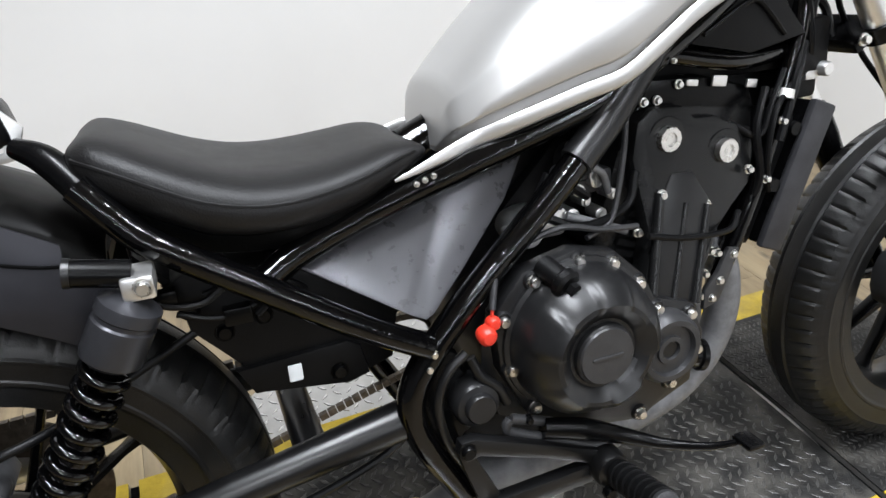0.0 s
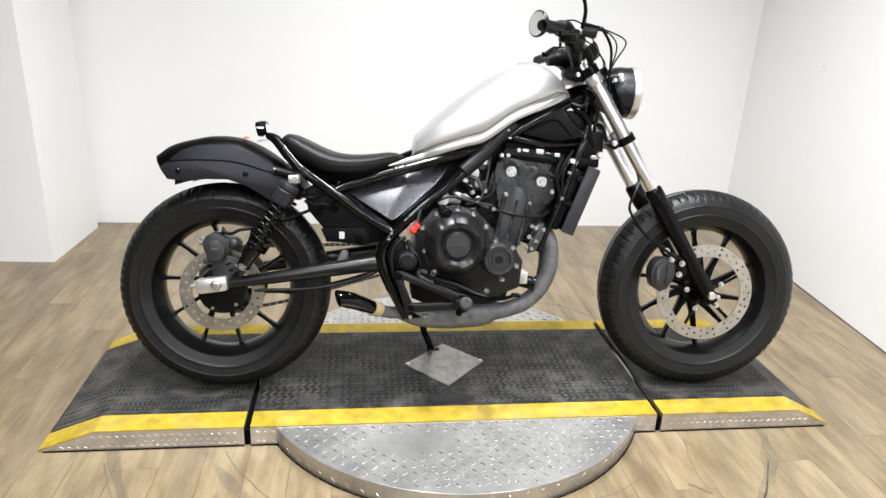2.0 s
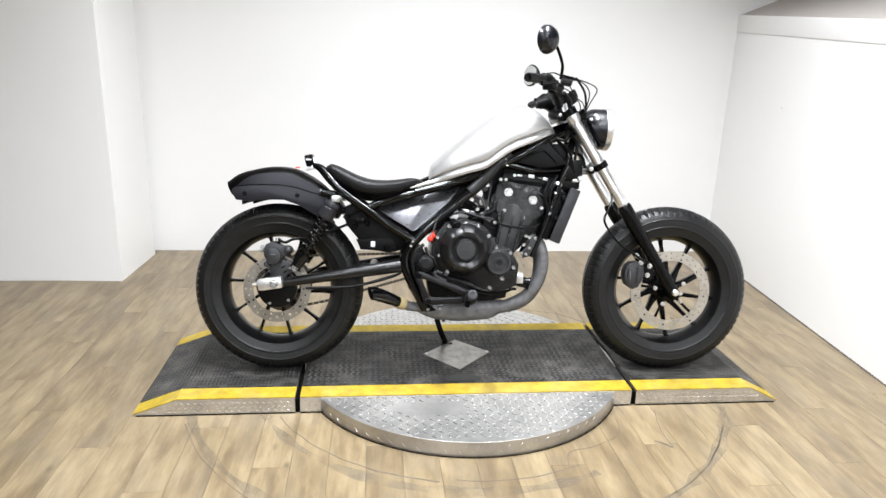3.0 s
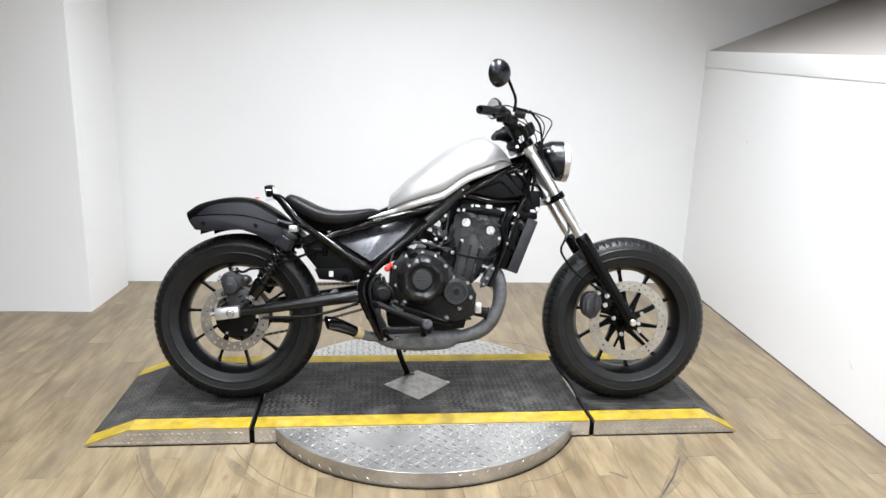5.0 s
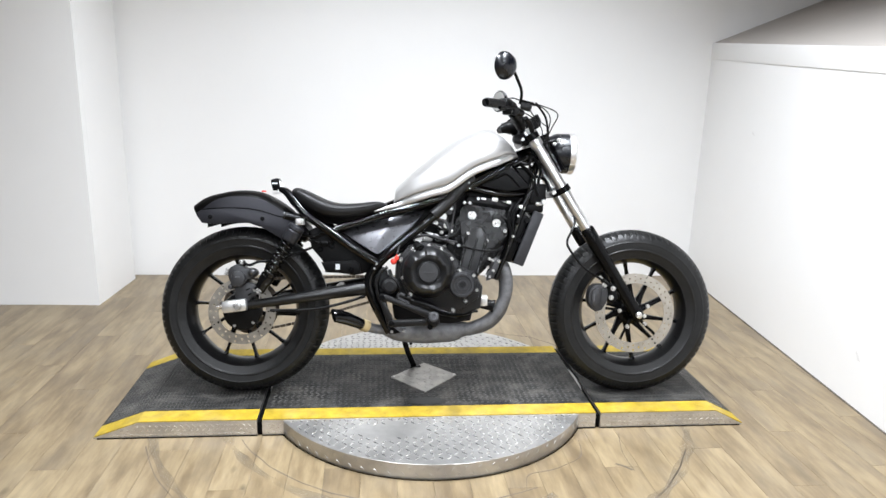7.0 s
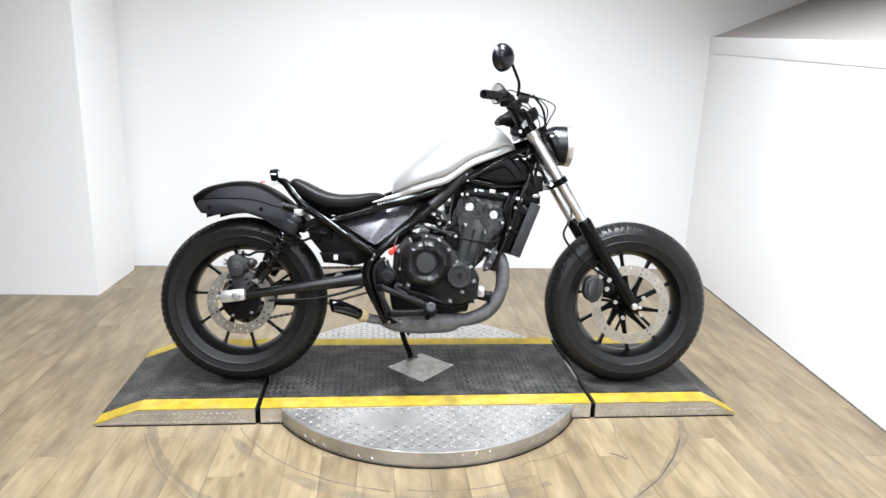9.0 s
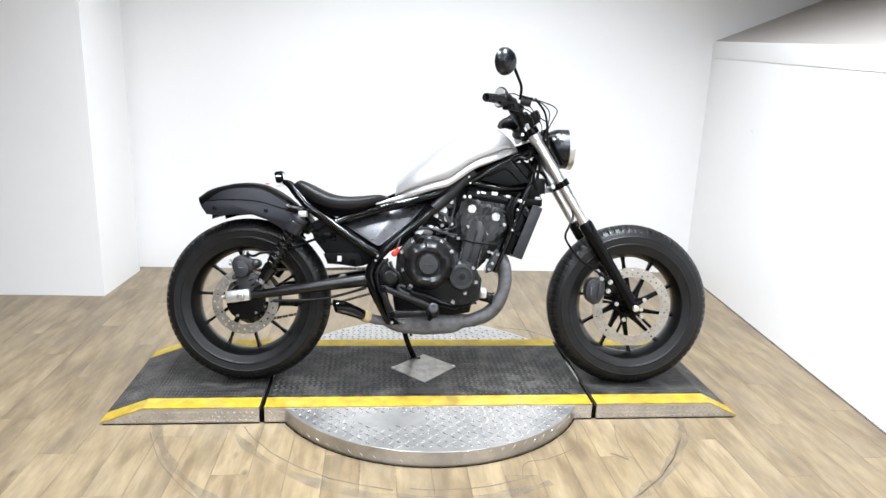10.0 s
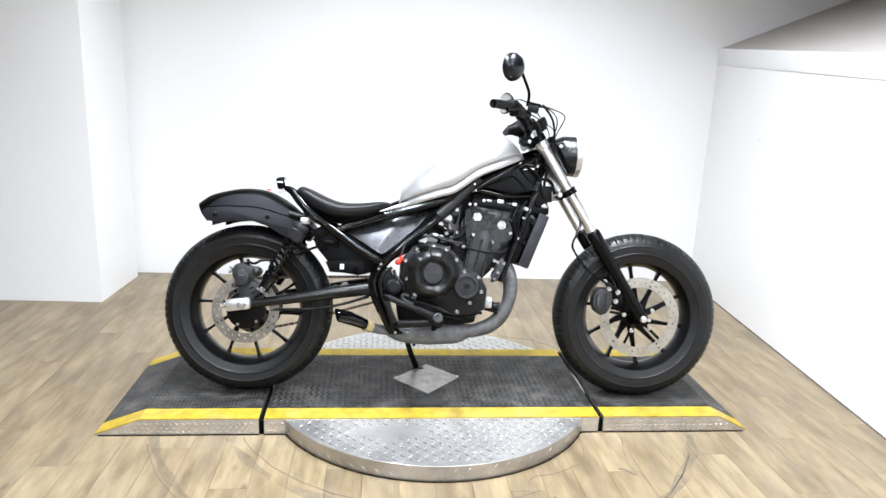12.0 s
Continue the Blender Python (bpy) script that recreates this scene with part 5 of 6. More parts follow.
prism(bm, [(-0.190, 0.288), (-0.176, 0.293), (-0.052, 0.298), (-0.035, 0.293), (-0.035, 0.277), (-0.055, 0.272), (-0.176, 0.266), (-0.190, 0.271)], -0.180, -0.160, 0.005)
prism(bm, [(-0.226, 0.372), (-0.206, 0.366), (-0.172, 0.290), (-0.176, 0.268), (-0.194, 0.272), (-0.214, 0.33)], -0.172, -0.156, 0.005)
lathe(bm, [(0, -0.204), (0.010, -0.204), (0.012, -0.200), (0.022, -0.197), (0.025, -0.190), (0.025, -0.160), (0, -0.160)], 24, Matrix.Translation((-0.030, 0, 0.293)))
peg = part("footpeg_bracket", bm, "arm", bike, "black forged footpeg bracket")
bm = B()
tube(bm, [(-0.150, -0.158, 0.386), (-0.100, -0.160, 0.367), (-0.036, -0.164, 0.337), (-0.018, -0.166, 0.318), (-0.044, -0.166, 0.318), (-0.098, -0.162, 0.343), (-0.148, -0.158, 0.366), (-0.156, -0.158, 0.378), (-0.150, -0.158, 0.386)], 0.0068, 10, flat=0.8)
part("heel_guard", bm, "engine_light", peg, "slotted dark grey heel guard")
bm = B()
tube(bm, [(-0.026, -0.185, 0.288), (-0.030, -0.24, 0.303), (-0.034, -0.296, 0.3205)], 0.013, 14)
part("footpeg", bm, "satin", peg, "folding steel footpeg")
prof = [(0, 0.0)]
for k in range(7):
    y = 0.002 + k * 0.0135
    prof += [(0.0160, y), (0.0195, y + 0.001), (0.0195, y + 0.0085), (0.0160, y + 0.0095)]
bm = B()
lathe(bm, prof + [(0, 0.0975)], 18, along((-0.0275, -0.205, 0.295), (-0.034, -0.300, 0.322)))
sleeve = part("rubber_sleeve", bm, "plastic", peg, "black ribbed footpeg rubber")
bm = B()
lathe(bm, [(0, 0.0), (0.008, 0.0), (0.0085, -0.003), (0.013, -0.003), (0.0175, -0.001), (0.018, 0.004), (0, 0.004)], 20, along((-0.034, -0.3005, 0.3222), (-0.0275, -0.205, 0.295)))
part("end_plate", bm, "engine_light", sleeve, "grey ring on the peg's end")
bm = B()
tube(bm, [(-0.110, -0.162, 0.362), (-0.055, -0.170, 0.348), (-0.005, -0.180, 0.328), (0.040, -0.205, 0.317), (0.078, -0.238, 0.322), (0.104, -0.262, 0.336)], [0.014, 0.0145, 0.011, 0.0075, 0.0058, 0.005], 14, flat=0.85)
box(bm, 0.097, 0.121, -0.283, -0.252, 0.335, 0.343, 0.004)
part("brake_pedal", bm, "satin", peg, "black brake pedal")
bm = B()
for x, y, z, r in ((-0.214, -0.178, 0.373, 0.0085), (-0.178, -0.180, 0.280, 0.0075), (-0.041, -0.204, 0.272, 0.0075), (-0.030, -0.204, 0.293, 0.006), (-0.128, -0.162, 0.380, 0.005)):
    bolt(bm, x, y, z, r, 0.006)
part("bracket_bolt", bm, "satin", peg)
bm = B()
tube(bm, [(-0.148, -0.184, 0.264), (-0.128, -0.184, 0.264)], 0.004, 10)
part("peg_spring", bm, "engine_light", peg)

# side stand on the far side
bm = B()
tube(bm, [(-0.14, 0.11, 0.22), (-0.118, 0.155, 0.13), (-0.085, 0.205, 0.046)], 0.011, 12)
box(bm, -0.10, -0.058, 0.185, 0.23, 0.040, 0.050, 0.003)
stand = part("side_stand", bm, "satin", bike, "black side stand, down")
bm = B()
tube(bm, [(-0.12, 0.095, 0.23), (-0.10, 0.14, 0.15)], 0.006, 8)
part("stand_spring", bm, "satin", stand)

# chain on the far side
links = B()
run = [(-0.724 + 0.103 * math.cos(a), 0.312 + 0.103 * math.sin(a)) for a in (radians(95 + 17 * k) for k in range(11))]
loop = run + [(-0.55, 0.245), (-0.40, 0.29), (-0.28, 0.325), (-0.19, 0.352), (-0.16, 0.39), (-0.185, 0.432), (-0.28, 0.43), (-0.43, 0.425), (-0.58, 0.42)]
dense = smooth_path([(x, 0.078, z) for x, z in loop + loop[:1]], 9)
for a, b in zip(dense[::1], dense[1::1]):
    m = along(a, b)
    l = (b - a).length
    box(links, -0.0045, 0.0045, -0.001, l * 0.82, -0.0048, 0.0048, 0, m)
part("drive_chain", links, "chain", bike, "oily steel drive chain")
bm = B()
tube(bm, [(-0.60, -0.05, 0.30), (-0.52, -0.06, 0.305), (-0.40, -0.065, 0.33), (-0.28, -0.06, 0.365)], 0.005, 10)
tube(bm, [(-0.62, -0.128, 0.318), (-0.45, -0.13, 0.327), (-0.31, -0.128, 0.362), (-0.25, -0.118, 0.395)], 0.005, 8)
part("brake_line", bm, "hose", bike, "black brake line under the swingarm")

# panel beside the head, wiring
for sd in (1, -1):
    bm = B()
    prism(bm, [(0.125, 0.79), (0.262, 0.86), (0.335, 0.782), (0.245, 0.765)], -0.088 * sd, -0.07 * sd, 0.004)
    tp = part("head_panel", bm, "plastic", bike, "black triangular panel under the tank")
    bm = B()
    tube(bm, [(0.165, -0.09 * sd, 0.795), (0.225, -0.09 * sd, 0.826), (0.252, -0.09 * sd, 0.826), (0.295, -0.089 * sd, 0.785)], 0.0035, 8)
    part("panel_crease", bm, "plastic", tp)
bm = B()
for pts in ([(0.30, -0.06, 0.87), (0.345, -0.07, 0.83), (0.36, -0.07, 0.77), (0.375, -0.06, 0.74)], [(0.33, -0.05, 0.92), (0.375, -0.06, 0.86), (0.37, -0.06, 0.80), (0.39, -0.05, 0.74)], [(0.29, -0.06, 0.88), (0.325, -0.09, 0.87), (0.335, -0.09, 0.90)], [(0.31, -0.03, 0.83), (0.39, -0.05, 0.82), (0.41, -0.06, 0.77)], [(0.34, -0.08, 0.77), (0.31, -0.1, 0.72), (0.285, -0.105, 0.65)]):
    tube(bm, pts, 0.006, 8)
part("wiring_loom", bm, "hose", bike, "black wiring and hoses at the steering head")
bm = B()
prism(bm, [(-0.20, 0.50), (-0.06, 0.64), (0.0, 0.70), (0.10, 0.785), (0.33, 0.80), (0.33, 0.765), (0.20, 0.765), (0.10, 0.745), (0.075, 0.70), (0.06, 0.60), (0.02, 0.56), (-0.10, 0.55)], -0.04, 0.10, 0.01)
box(bm, 0.335, 0.40, -0.07, 0.07, 0.72, 0.80, 0.01)
box(bm, 0.318, 0.392, -0.062, 0.062, 0.690, 0.726, 0.01)
box(bm, 0.20, 0.345, -0.06, 0.06, 0.765, 0.86, 0.01)
box(bm, 0.10, 0.335, -0.05, 0.05, 0.733, 0.772, 0.008)
box(bm, 0.262, 0.322, -0.03, 0.05, 0.665, 0.74, 0.008)
part("air_box", bm, "plastic", bike, "black plastic air box and heat guard")

# ---- front end, turned with the bars ----
def fpart(name, bm, material, parent=None, label=""):
    if parent is None or parent is bike:
        return part(name, bm, material, bike, label, STEERED)
    return part(name, bm, material, parent, label)


def fork_at(d, y):
    """A point d metres up the fork leg from the axle."""
    p = FW + axis * d
    return Vector((p.x + 0.004, y, p.z))


LEG = 0.092
for sd in (1, -1):
    y = -LEG * sd
    bm = B()
    lathe(bm, [(0, 0.335), (0.0195, 0.335), (0.0195, 0.806), (0.0165, 0.812), (0.009, 0.812), (0.009, 0.818), (0, 0.818)], 28, along(fork_at(0, y), fork_at(1, y)))
    leg = fpart("fork_leg", bm, "chrome", None, "chrome fork tube with black lower leg")
    bm = B()
    lathe(bm, [(0, -0.03), (0.018, -0.03), (0.023, -0.02), (0.024, 0.03), (0.022, 0.12), (0.0235, 0.25), (0.0255, 0.30), (0.027, 0.315), (0.027, 0.37), (0.0245, 0.378), (0.0205, 0.382), (0, 0.382)], 32, along(fork_at(0, y), fork_at(1, y)))
    part("lower_leg", bm, "satin", leg, "black lower fork leg")
    bm = B()
    lathe(bm, [(0.0198, 0.738), (0.0235, 0.738), (0.0242, 0.742), (0.0242, 0.762), (0.0235, 0.766), (0.0198, 0.766)], 24, along(fork_at(0, y), fork_at(1, y)), closed=True)
    part("fork_collar", bm, "alu", leg)
    bm = B()
    p = fork_at(-0.002, y)
    lathe(bm, [(0, -0.034 * sd), (0.009, -0.034 * sd), (0.0125, -0.031 * sd), (0.0125, -0.02 * sd), (0, -0.02 * sd)], 12, Matrix.Translation(p))
    part("axle_nut", bm, "bolt", leg, "bright axle end")
    bm = B()
    bolt(bm, p.x + 0.022, y - 0.024 * sd, p.z - 0.004, 0.0055, 0.005, -sd)
    part("pinch_bolt", bm, "bolt", leg)
clamps = None
for nm, d, hh in (("lower_clamp", 0.552, 0.023), ("upper_clamp", 0.782, 0.026)):
    bm = B()
    m = along(fork_at(d, 0), fork_at(1, 0))
    for y in (-LEG, LEG):
        lathe(bm, [(0.0198, -hh / 2), (0.0268, -hh / 2), (0.0268, hh / 2), (0.0198, hh / 2)], 24, along(fork_at(d, y), fork_at(1, y)), closed=True)
    box(bm, -LEG, LEG, -hh / 2, hh / 2, -0.045, 0.014, 0.006, m)
    clamps = fpart(nm, bm, "satin", None, "black cast fork clamp")
bm = B()
for d, r in ((0.552, 0.0065), (0.782, 0.005)):
    p = fork_at(d, -LEG)
    bolt(bm, p.x - 0.036, p.y - 0.010, p.z - 0.012, r, 0.007)
part("clamp_bolt", bm, "bolt", clamps)
# front caliper and hose
bm = B()
prism(bm, [(0.552, 0.352), (0.553, 0.38), (0.562, 0.404), (0.58, 0.418), (0.612, 0.420), (0.632, 0.402), (0.636, 0.372), (0.628, 0.345), (0.610, 0.317), (0.586, 0.309), (0.562, 0.325)], -0.112, -0.058, 0.006)
for v in bm.verts:
    v.co.x, v.co.z = 0.601 + (v.co.x - 0.594) * 0.90, 0.373 + (v.co.z - 0.365) * 0.94
fcal = fpart("front_caliper", bm, "engine_light", None, "dark grey front brake caliper")
bm = B()
prism(bm, [(0.566, 0.396), (0.586, 0.408), (0.596, 0.402), (0.588, 0.342), (0.574, 0.328), (0.562, 0.342)], -0.120, -0.108, 0.004)
prism(bm, [(0.606, 0.404), (0.624, 0.396), (0.626, 0.372), (0.614, 0.338), (0.600, 0.334)], -0.117, -0.108, 0.004)
for v in bm.verts:
    v.co.x, v.co.z = 0.601 + (v.co.x - 0.594) * 0.90, 0.373 + (v.co.z - 0.365) * 0.94
part("front_lobe", bm, "engine_light", fcal)
bm = B()
box(bm, 0.571, 0.575, -0.1208, -0.1195, 0.352, 0.383, 0.0005)
for v in bm.verts:
    v.co.x, v.co.z = 0.601 + (v.co.x - 0.594) * 0.90, 0.373 + (v.co.z - 0.365) * 0.94
part("caliper_mark", bm, "exhaust", fcal, "pale plain bar")
bm = B()
prism(bm, [(0.625, 0.44), (0.665, 0.425), (0.68, 0.375), (0.655, 0.35), (0.635, 0.36), (0.632, 0.42)], -0.105, -0.085, 0.004)
part("caliper_bracket", bm, "satin", fcal)
bm = B()
for x, z in ((0.604, 0.449), (0.648, 0.376), (0.622, 0.423), (0.655, 0.41)):
    bolt(bm, x, -0.118, z, 0.007, 0.006)
part("caliper_bolt", bm, "bolt", fcal)
bm = B()
tube(bm, [(0.636, -0.112, 0.420), (0.627, -0.127, 0.430), (0.576, -0.136, 0.464), (0.525, -0.141, 0.499), (0.478, -0.142, 0.560), (0.471, -0.14, 0.590), (0.488, -0.129, 0.625), (0.505, -0.10, 0.67), (0.475, -0.05, 0.75), (0.42, -0.05, 0.84), (0.40, -0.09, 0.95), (0.375, -0.17, 1.03), (0.325, -0.24, 1.075)], 0.0042, 8)
part("brake_hose", bm, "hose", fcal, "black front brake hose")
# headlight
HL = along((0.396, 0.058, 0.928), (0.530, 0.058, 0.924))
bm = B()
lathe(bm, [(0, -0.012), (0.026, -0.008), (0.048, 0.010), (0.064, 0.032), (0.0755, 0.056), (0.0770, 0.066), (0.0776, 0.074), (0.0782, 0.112), (0, 0.112)], 56, HL)
hl = fpart("headlight", bm, "headlight", None, "round dark headlight with bright rim")
bm = B()
lathe(bm, [(0.071, 0.108), (0.0792, 0.108), (0.0812, 0.114), (0.0805, 0.128), (0.074, 0.133), (0.071, 0.127)], 56, HL, closed=True)
part("bezel", bm, "alu", hl, "bright metal headlight rim")
bm = B()
lathe(bm, [(0, 0.138), (0.03, 0.136), (0.058, 0.132), (0.0728, 0.125), (0.0728, 0.112), (0, 0.112)], 48, HL)
part("lens", bm, "lens", hl)
bm = B()
for y in (-0.024, 0.14):
    tube(bm, [(0.375, y, 0.950), (0.415, y, 0.962), (0.452, y, 0.968)], 0.0075, 10)
bolt(bm, 0.492, 0.005, 0.866, 0.005, 0.010)
part("headlight_bracket", bm, "satin", hl)
bm = B()
bolt(bm, 0.452, -0.031, 0.969, 0.0065, 0.006)
bolt(bm, 0.436, -0.030, 0.957, 0.0045, 0.005)
bolt(bm, 0.452, 0.147, 0.969, 0.0065, 0.006, 1)
part("mount_bolt", bm, "bolt", hl)
# bars
bar = [(0.180, -0.40, 1.080), (0.222, -0.32, 1.082), (0.262, -0.235, 1.082), (0.292, -0.13, 1.055), (0.31, -0.05, 1.012), (0.312, 0, 1.01)]
bar = bar + [(0.31, 0.05, 1.010), (0.298, 0.13, 1.040), (0.282, 0.235, 1.046), (0.256, 0.32, 1.032), (0.226, 0.40, 1.022)]
bm = B()
tube(bm, bar, 0.0118, 16)
bars_ob = part("handlebar", bm, "satin", bike, "black pulled-back handlebar", BARS)
for sd in (1, -1):
    g = bar[:3] if sd > 0 else bar[:-4:-1]
    bm = B()
    tube(bm, [Vector(g[0]), Vector(g[0]).lerp(Vector(g[1]), 1.0), Vector(g[1]).lerp(Vector(g[2]), 0.25)], [0.0142, 0.0148, 0.0165], 18)
    grip = part("grip", bm, "engine", bars_ob, "black rubber grip")
    bm = B()
    for k in range(9):
        p = Vector(g[0]).lerp(Vector(g[1]), 0.1 + 0.1 * k)
        q = Vector(g[0]).lerp(Vector(g[1]), 0.1 + 0.1 * k + 0.03)
        tube(bm, [p, q], 0.0154, 14)
    part("grip_ring", bm, "engine", grip)
    bm = B()
    c = Vector(g[1]).lerp(Vector(g[2]), 0.62)
    d = (Vector(g[2]) - Vector(g[1])).normalized()
    lathe(bm, [(0, -0.034), (0.016, -0.034), (0.021, -0.029), (0.0225, -0.005), (0.0225, 0.018), (0.019, 0.026), (0.0155, 0.03), (0.0155, 0.05), (0, 0.05)], 20, along(c, c + d))
    box(bm, c.x - 0.012, c.x + 0.022, c.y - 0.016, c.y + 0.016, c.z - 0.034, c.z - 0.008, 0.008)
    sw = part("switch_box", bm, "plastic", bars_ob, "black switch housing")
    bm = B()
    box(bm, c.x - 0.04, c.x - 0.026, c.y - 0.012, c.y + 0.012, c.z - 0.012, c.z + 0.006, 0.003)
    part("switch", bm, "gloss", sw)
    bm = B()
    e = Vector(g[0])
    tube(bm, [c + Vector((0.03, -0.015 * sd, -0.006)), c.lerp(e, 0.25) + Vector((0.05, 0, -0.01)), c.lerp(e, 0.6) + Vector((0.042, 0, -0.014)), c.lerp(e, 0.85) + Vector((0.036, 0, -0.016))], [0.007, 0.006, 0.005, 0.0055], 10)
    part("lever", bm, "satin", bars_ob, "black hand lever")
    # mirror
    base = Vector((0.296, -0.258, 1.085) if sd > 0 else (0.29, 0.25, 1.05))
    bm = B()
    hd = Vector((0.243, -0.36, 1.203) if sd > 0 else (0.226, 0.365, 1.145))
    way = [hd + Vector((0.045, 0.045, -0.05)), hd + Vector((0.026, 0.02, -0.012))] if sd > 0 else [hd + Vector((0.062, -0.045, -0.012)), hd + Vector((0.022, -0.016, -0.002))]
    tube(bm, [base, base + Vector((0.004, -0.012 * sd, 0.04))] + way, 0.0052, 10)
    stem = part("mirror_stem", bm, "satin", bars_ob)
    bm = B()
    mm = along(hd, hd + (Vector((-0.72, 0.68, 0.05)) if sd > 0 else Vector((-0.8, -0.6, 0.08))))
    lathe(bm, [(0, -0.028), (0.021, -0.025), (0.037, -0.015), (0.045, -0.002), (0.0465, 0.008), (0.044, 0.010), (0, 0.010)], 36, mm)
    sh = part("mirror_shell", bm, "headlight", stem, "round black mirror")
    bm = B()
    lathe(bm, [(0, 0.0112), (0.0412, 0.0112), (0.0418, 0.0095), (0, 0.0095)], 36, mm)
    part("mirror_glass", bm, "mirror", stem, "mirror glass")
# right: master cylinder, left: clutch perch
bm = B()
TILT = Matrix.Translation((0.32, 0, 1.08)) @ Matrix.Rotation(radians(14), 4, "Y") @ Matrix.Translation((-0.32, 0, -1.08))
box(bm, 0.298, 0.338, -0.262, -0.225, 1.064, 1.090, 0.007, TILT)
mc = part("master_cylinder", bm, "engine", bars_ob, "dark brake fluid reservoir")
bm = B()
box(bm, 0.295, 0.341, -0.265, -0.222, 1.090, 1.0965, 0.003, TILT)
part("reservoir_lid", bm, "plastic", mc)
bm = B()
for x in (0.302, 0.336):
    lathe(bm, [(0, 0.003), (0.004, 0.003), (0.004, 0), (0, 0)], 10, TILT @ Matrix.Translation((x, -0.243, 1.0965)) @ Matrix.Rotation(radians(90), 4, "X"))
part("lid_screw", bm, "bolt", mc)
bm = B()
lathe(bm, [(0, -0.020), (0.012, -0.020), (0.014, -0.016), (0.014, 0.014), (0.010, 0.020), (0, 0.020)], 18, along((0.292, -0.218, 1.062), (0.322, -0.205, 1.048)))
box(bm, 0.276, 0.300, -0.236, -0.212, 1.040, 1.066, 0.005, TILT)
part("lever_perch", bm, "engine", mc, "dark cast lever perch with pivot")
# risers, speedometer, switch cluster
bm = B()
for y in (-0.045, 0.045):
    tube(bm, [(0.325, y, 0.955), (0.312, y, 1.0), (0.311, y, 1.022)], [0.02, 0.018, 0.021], 16)
part("riser", bm, "satin", bars_ob)
bm = B()
ms = along((0.335, 0, 1.03), (0.28, 0, 1.10))
lathe(bm, [(0, -0.035), (0.035, -0.035), (0.048, -0.02), (0.052, 0.0), (0.052, 0.008), (0.048, 0.01), (0, 0.01)], 40, ms)
sp = part("speedometer", bm, "plastic", bars_ob, "round black speedometer")
bm = B()
lathe(bm, [(0, 0.0115), (0.046, 0.0115), (0.046, 0.0095), (0, 0.0095)], 36, ms)
part("dial_glass", bm, "gloss", sp)
bm = B()
for pts in ([(0.325, -0.25, 1.09), (0.38, -0.20, 1.083), (0.436, -0.14, 1.06), (0.418, -0.10, 1.01), (0.39, -0.06, 0.94)], [(0.325, -0.25, 1.085), (0.375, -0.21, 1.078), (0.408, -0.16, 1.045), (0.40, -0.12, 0.985), (0.38, -0.07, 0.93)],
            [(0.29, -0.2, 1.07), (0.345, -0.16, 1.045), (0.385, -0.1, 1.0), (0.375, -0.07, 0.94)], [(0.27, 0.22, 1.06), (0.36, 0.2, 1.06), (0.42, 0.12, 1.02), (0.41, 0.04, 0.95)], [(0.25, -0.25, 1.105), (0.28, -0.25, 1.105), (0.32, -0.2, 1.085), (0.36, -0.12, 1.04)]):
    tube(bm, pts, 0.0021, 8)
part("cable", bm, "hose", bars_ob, "thin black control cables")
bm = B()
tube(bm, [(0.272, -0.205, 1.058), (0.290, -0.15, 1.044), (0.306, -0.085, 1.018)], [0.017, 0.024, 0.020], 14)
tube(bm, [(0.292, 0.06, 1.0), (0.288, 0.13, 1.016), (0.272, 0.20, 1.03)], [0.020, 0.026, 0.018], 14)
tube(bm, [(0.33, -0.075, 0.968), (0.30, -0.03, 0.972), (0.30, 0.03, 0.972), (0.33, 0.075, 0.968)], 0.021, 14)
tube(bm, [(0.228, -0.03, 1.006), (0.255, -0.02, 1.015), (0.285, 0.0, 1.012), (0.315, 0.02, 0.99)], [0.014, 0.023, 0.026, 0.022], 14)
tube(bm, [(0.352, -0.09, 0.985), (0.34, -0.12, 1.02), (0.318, -0.15, 1.045)], [0.008, 0.011, 0.009], 12)
part("cable_clutch", bm, "plastic", bars_ob, "black rubber-sleeved cables round the risers")


# scuffs and patched cuts in the floor round the turntable
def scuff(pts, w, label, material="scuff"):
    """A thin mark that follows a path on the floor."""
    bm, path = B(), smooth_path([(x, y, GROUND + 0.0006) for x, y in pts], 6)
    prev = None
    for i, p in enumerate(path):
        d = path[min(i + 1, len(path) - 1)] - path[max(i - 1, 0)]
        nrm = Vector((-d.y, d.x, 0)).normalized() * w * (0.5 + 0.5 * noise.noise(p * 9))
        row = [bm.verts.new(p + nrm + Vector((0, 0, k))) for k in (-0.0005, 0)] + [bm.verts.new(p - nrm + Vector((0, 0, k))) for k in (0, -0.0005)]
        if prev:
            for k in range(3):
                bm.faces.new((prev[k], prev[k + 1], row[k + 1], row[k]))
        prev = row
    tagged(part("floor_scuff", bm, material, floor, label, smooth=False))


def faint(m, low, high, top):
    """Lets the ground show through a thin worn film, unevenly."""
    nt = m.node_tree
    n, mr, co = nt.nodes.new("ShaderNodeTexNoise"), nt.nodes.new("ShaderNodeMapRange"), nt.nodes.new("ShaderNodeTexCoord")
    n.inputs["Scale"].default_value, n.inputs["Detail"].default_value = 9, 6
    mr.inputs["From Min"].default_value, mr.inputs["From Max"].default_value, mr.inputs["To Max"].default_value = low, high, top
    nt.links.new(co.outputs["Object"], n.inputs["Vector"])
    nt.links.new(n.outputs["Fac"], mr.inputs["Value"])
    nt.links.new(mr.outputs["Result"], nt.nodes["Principled BSDF"].inputs["Alpha"])


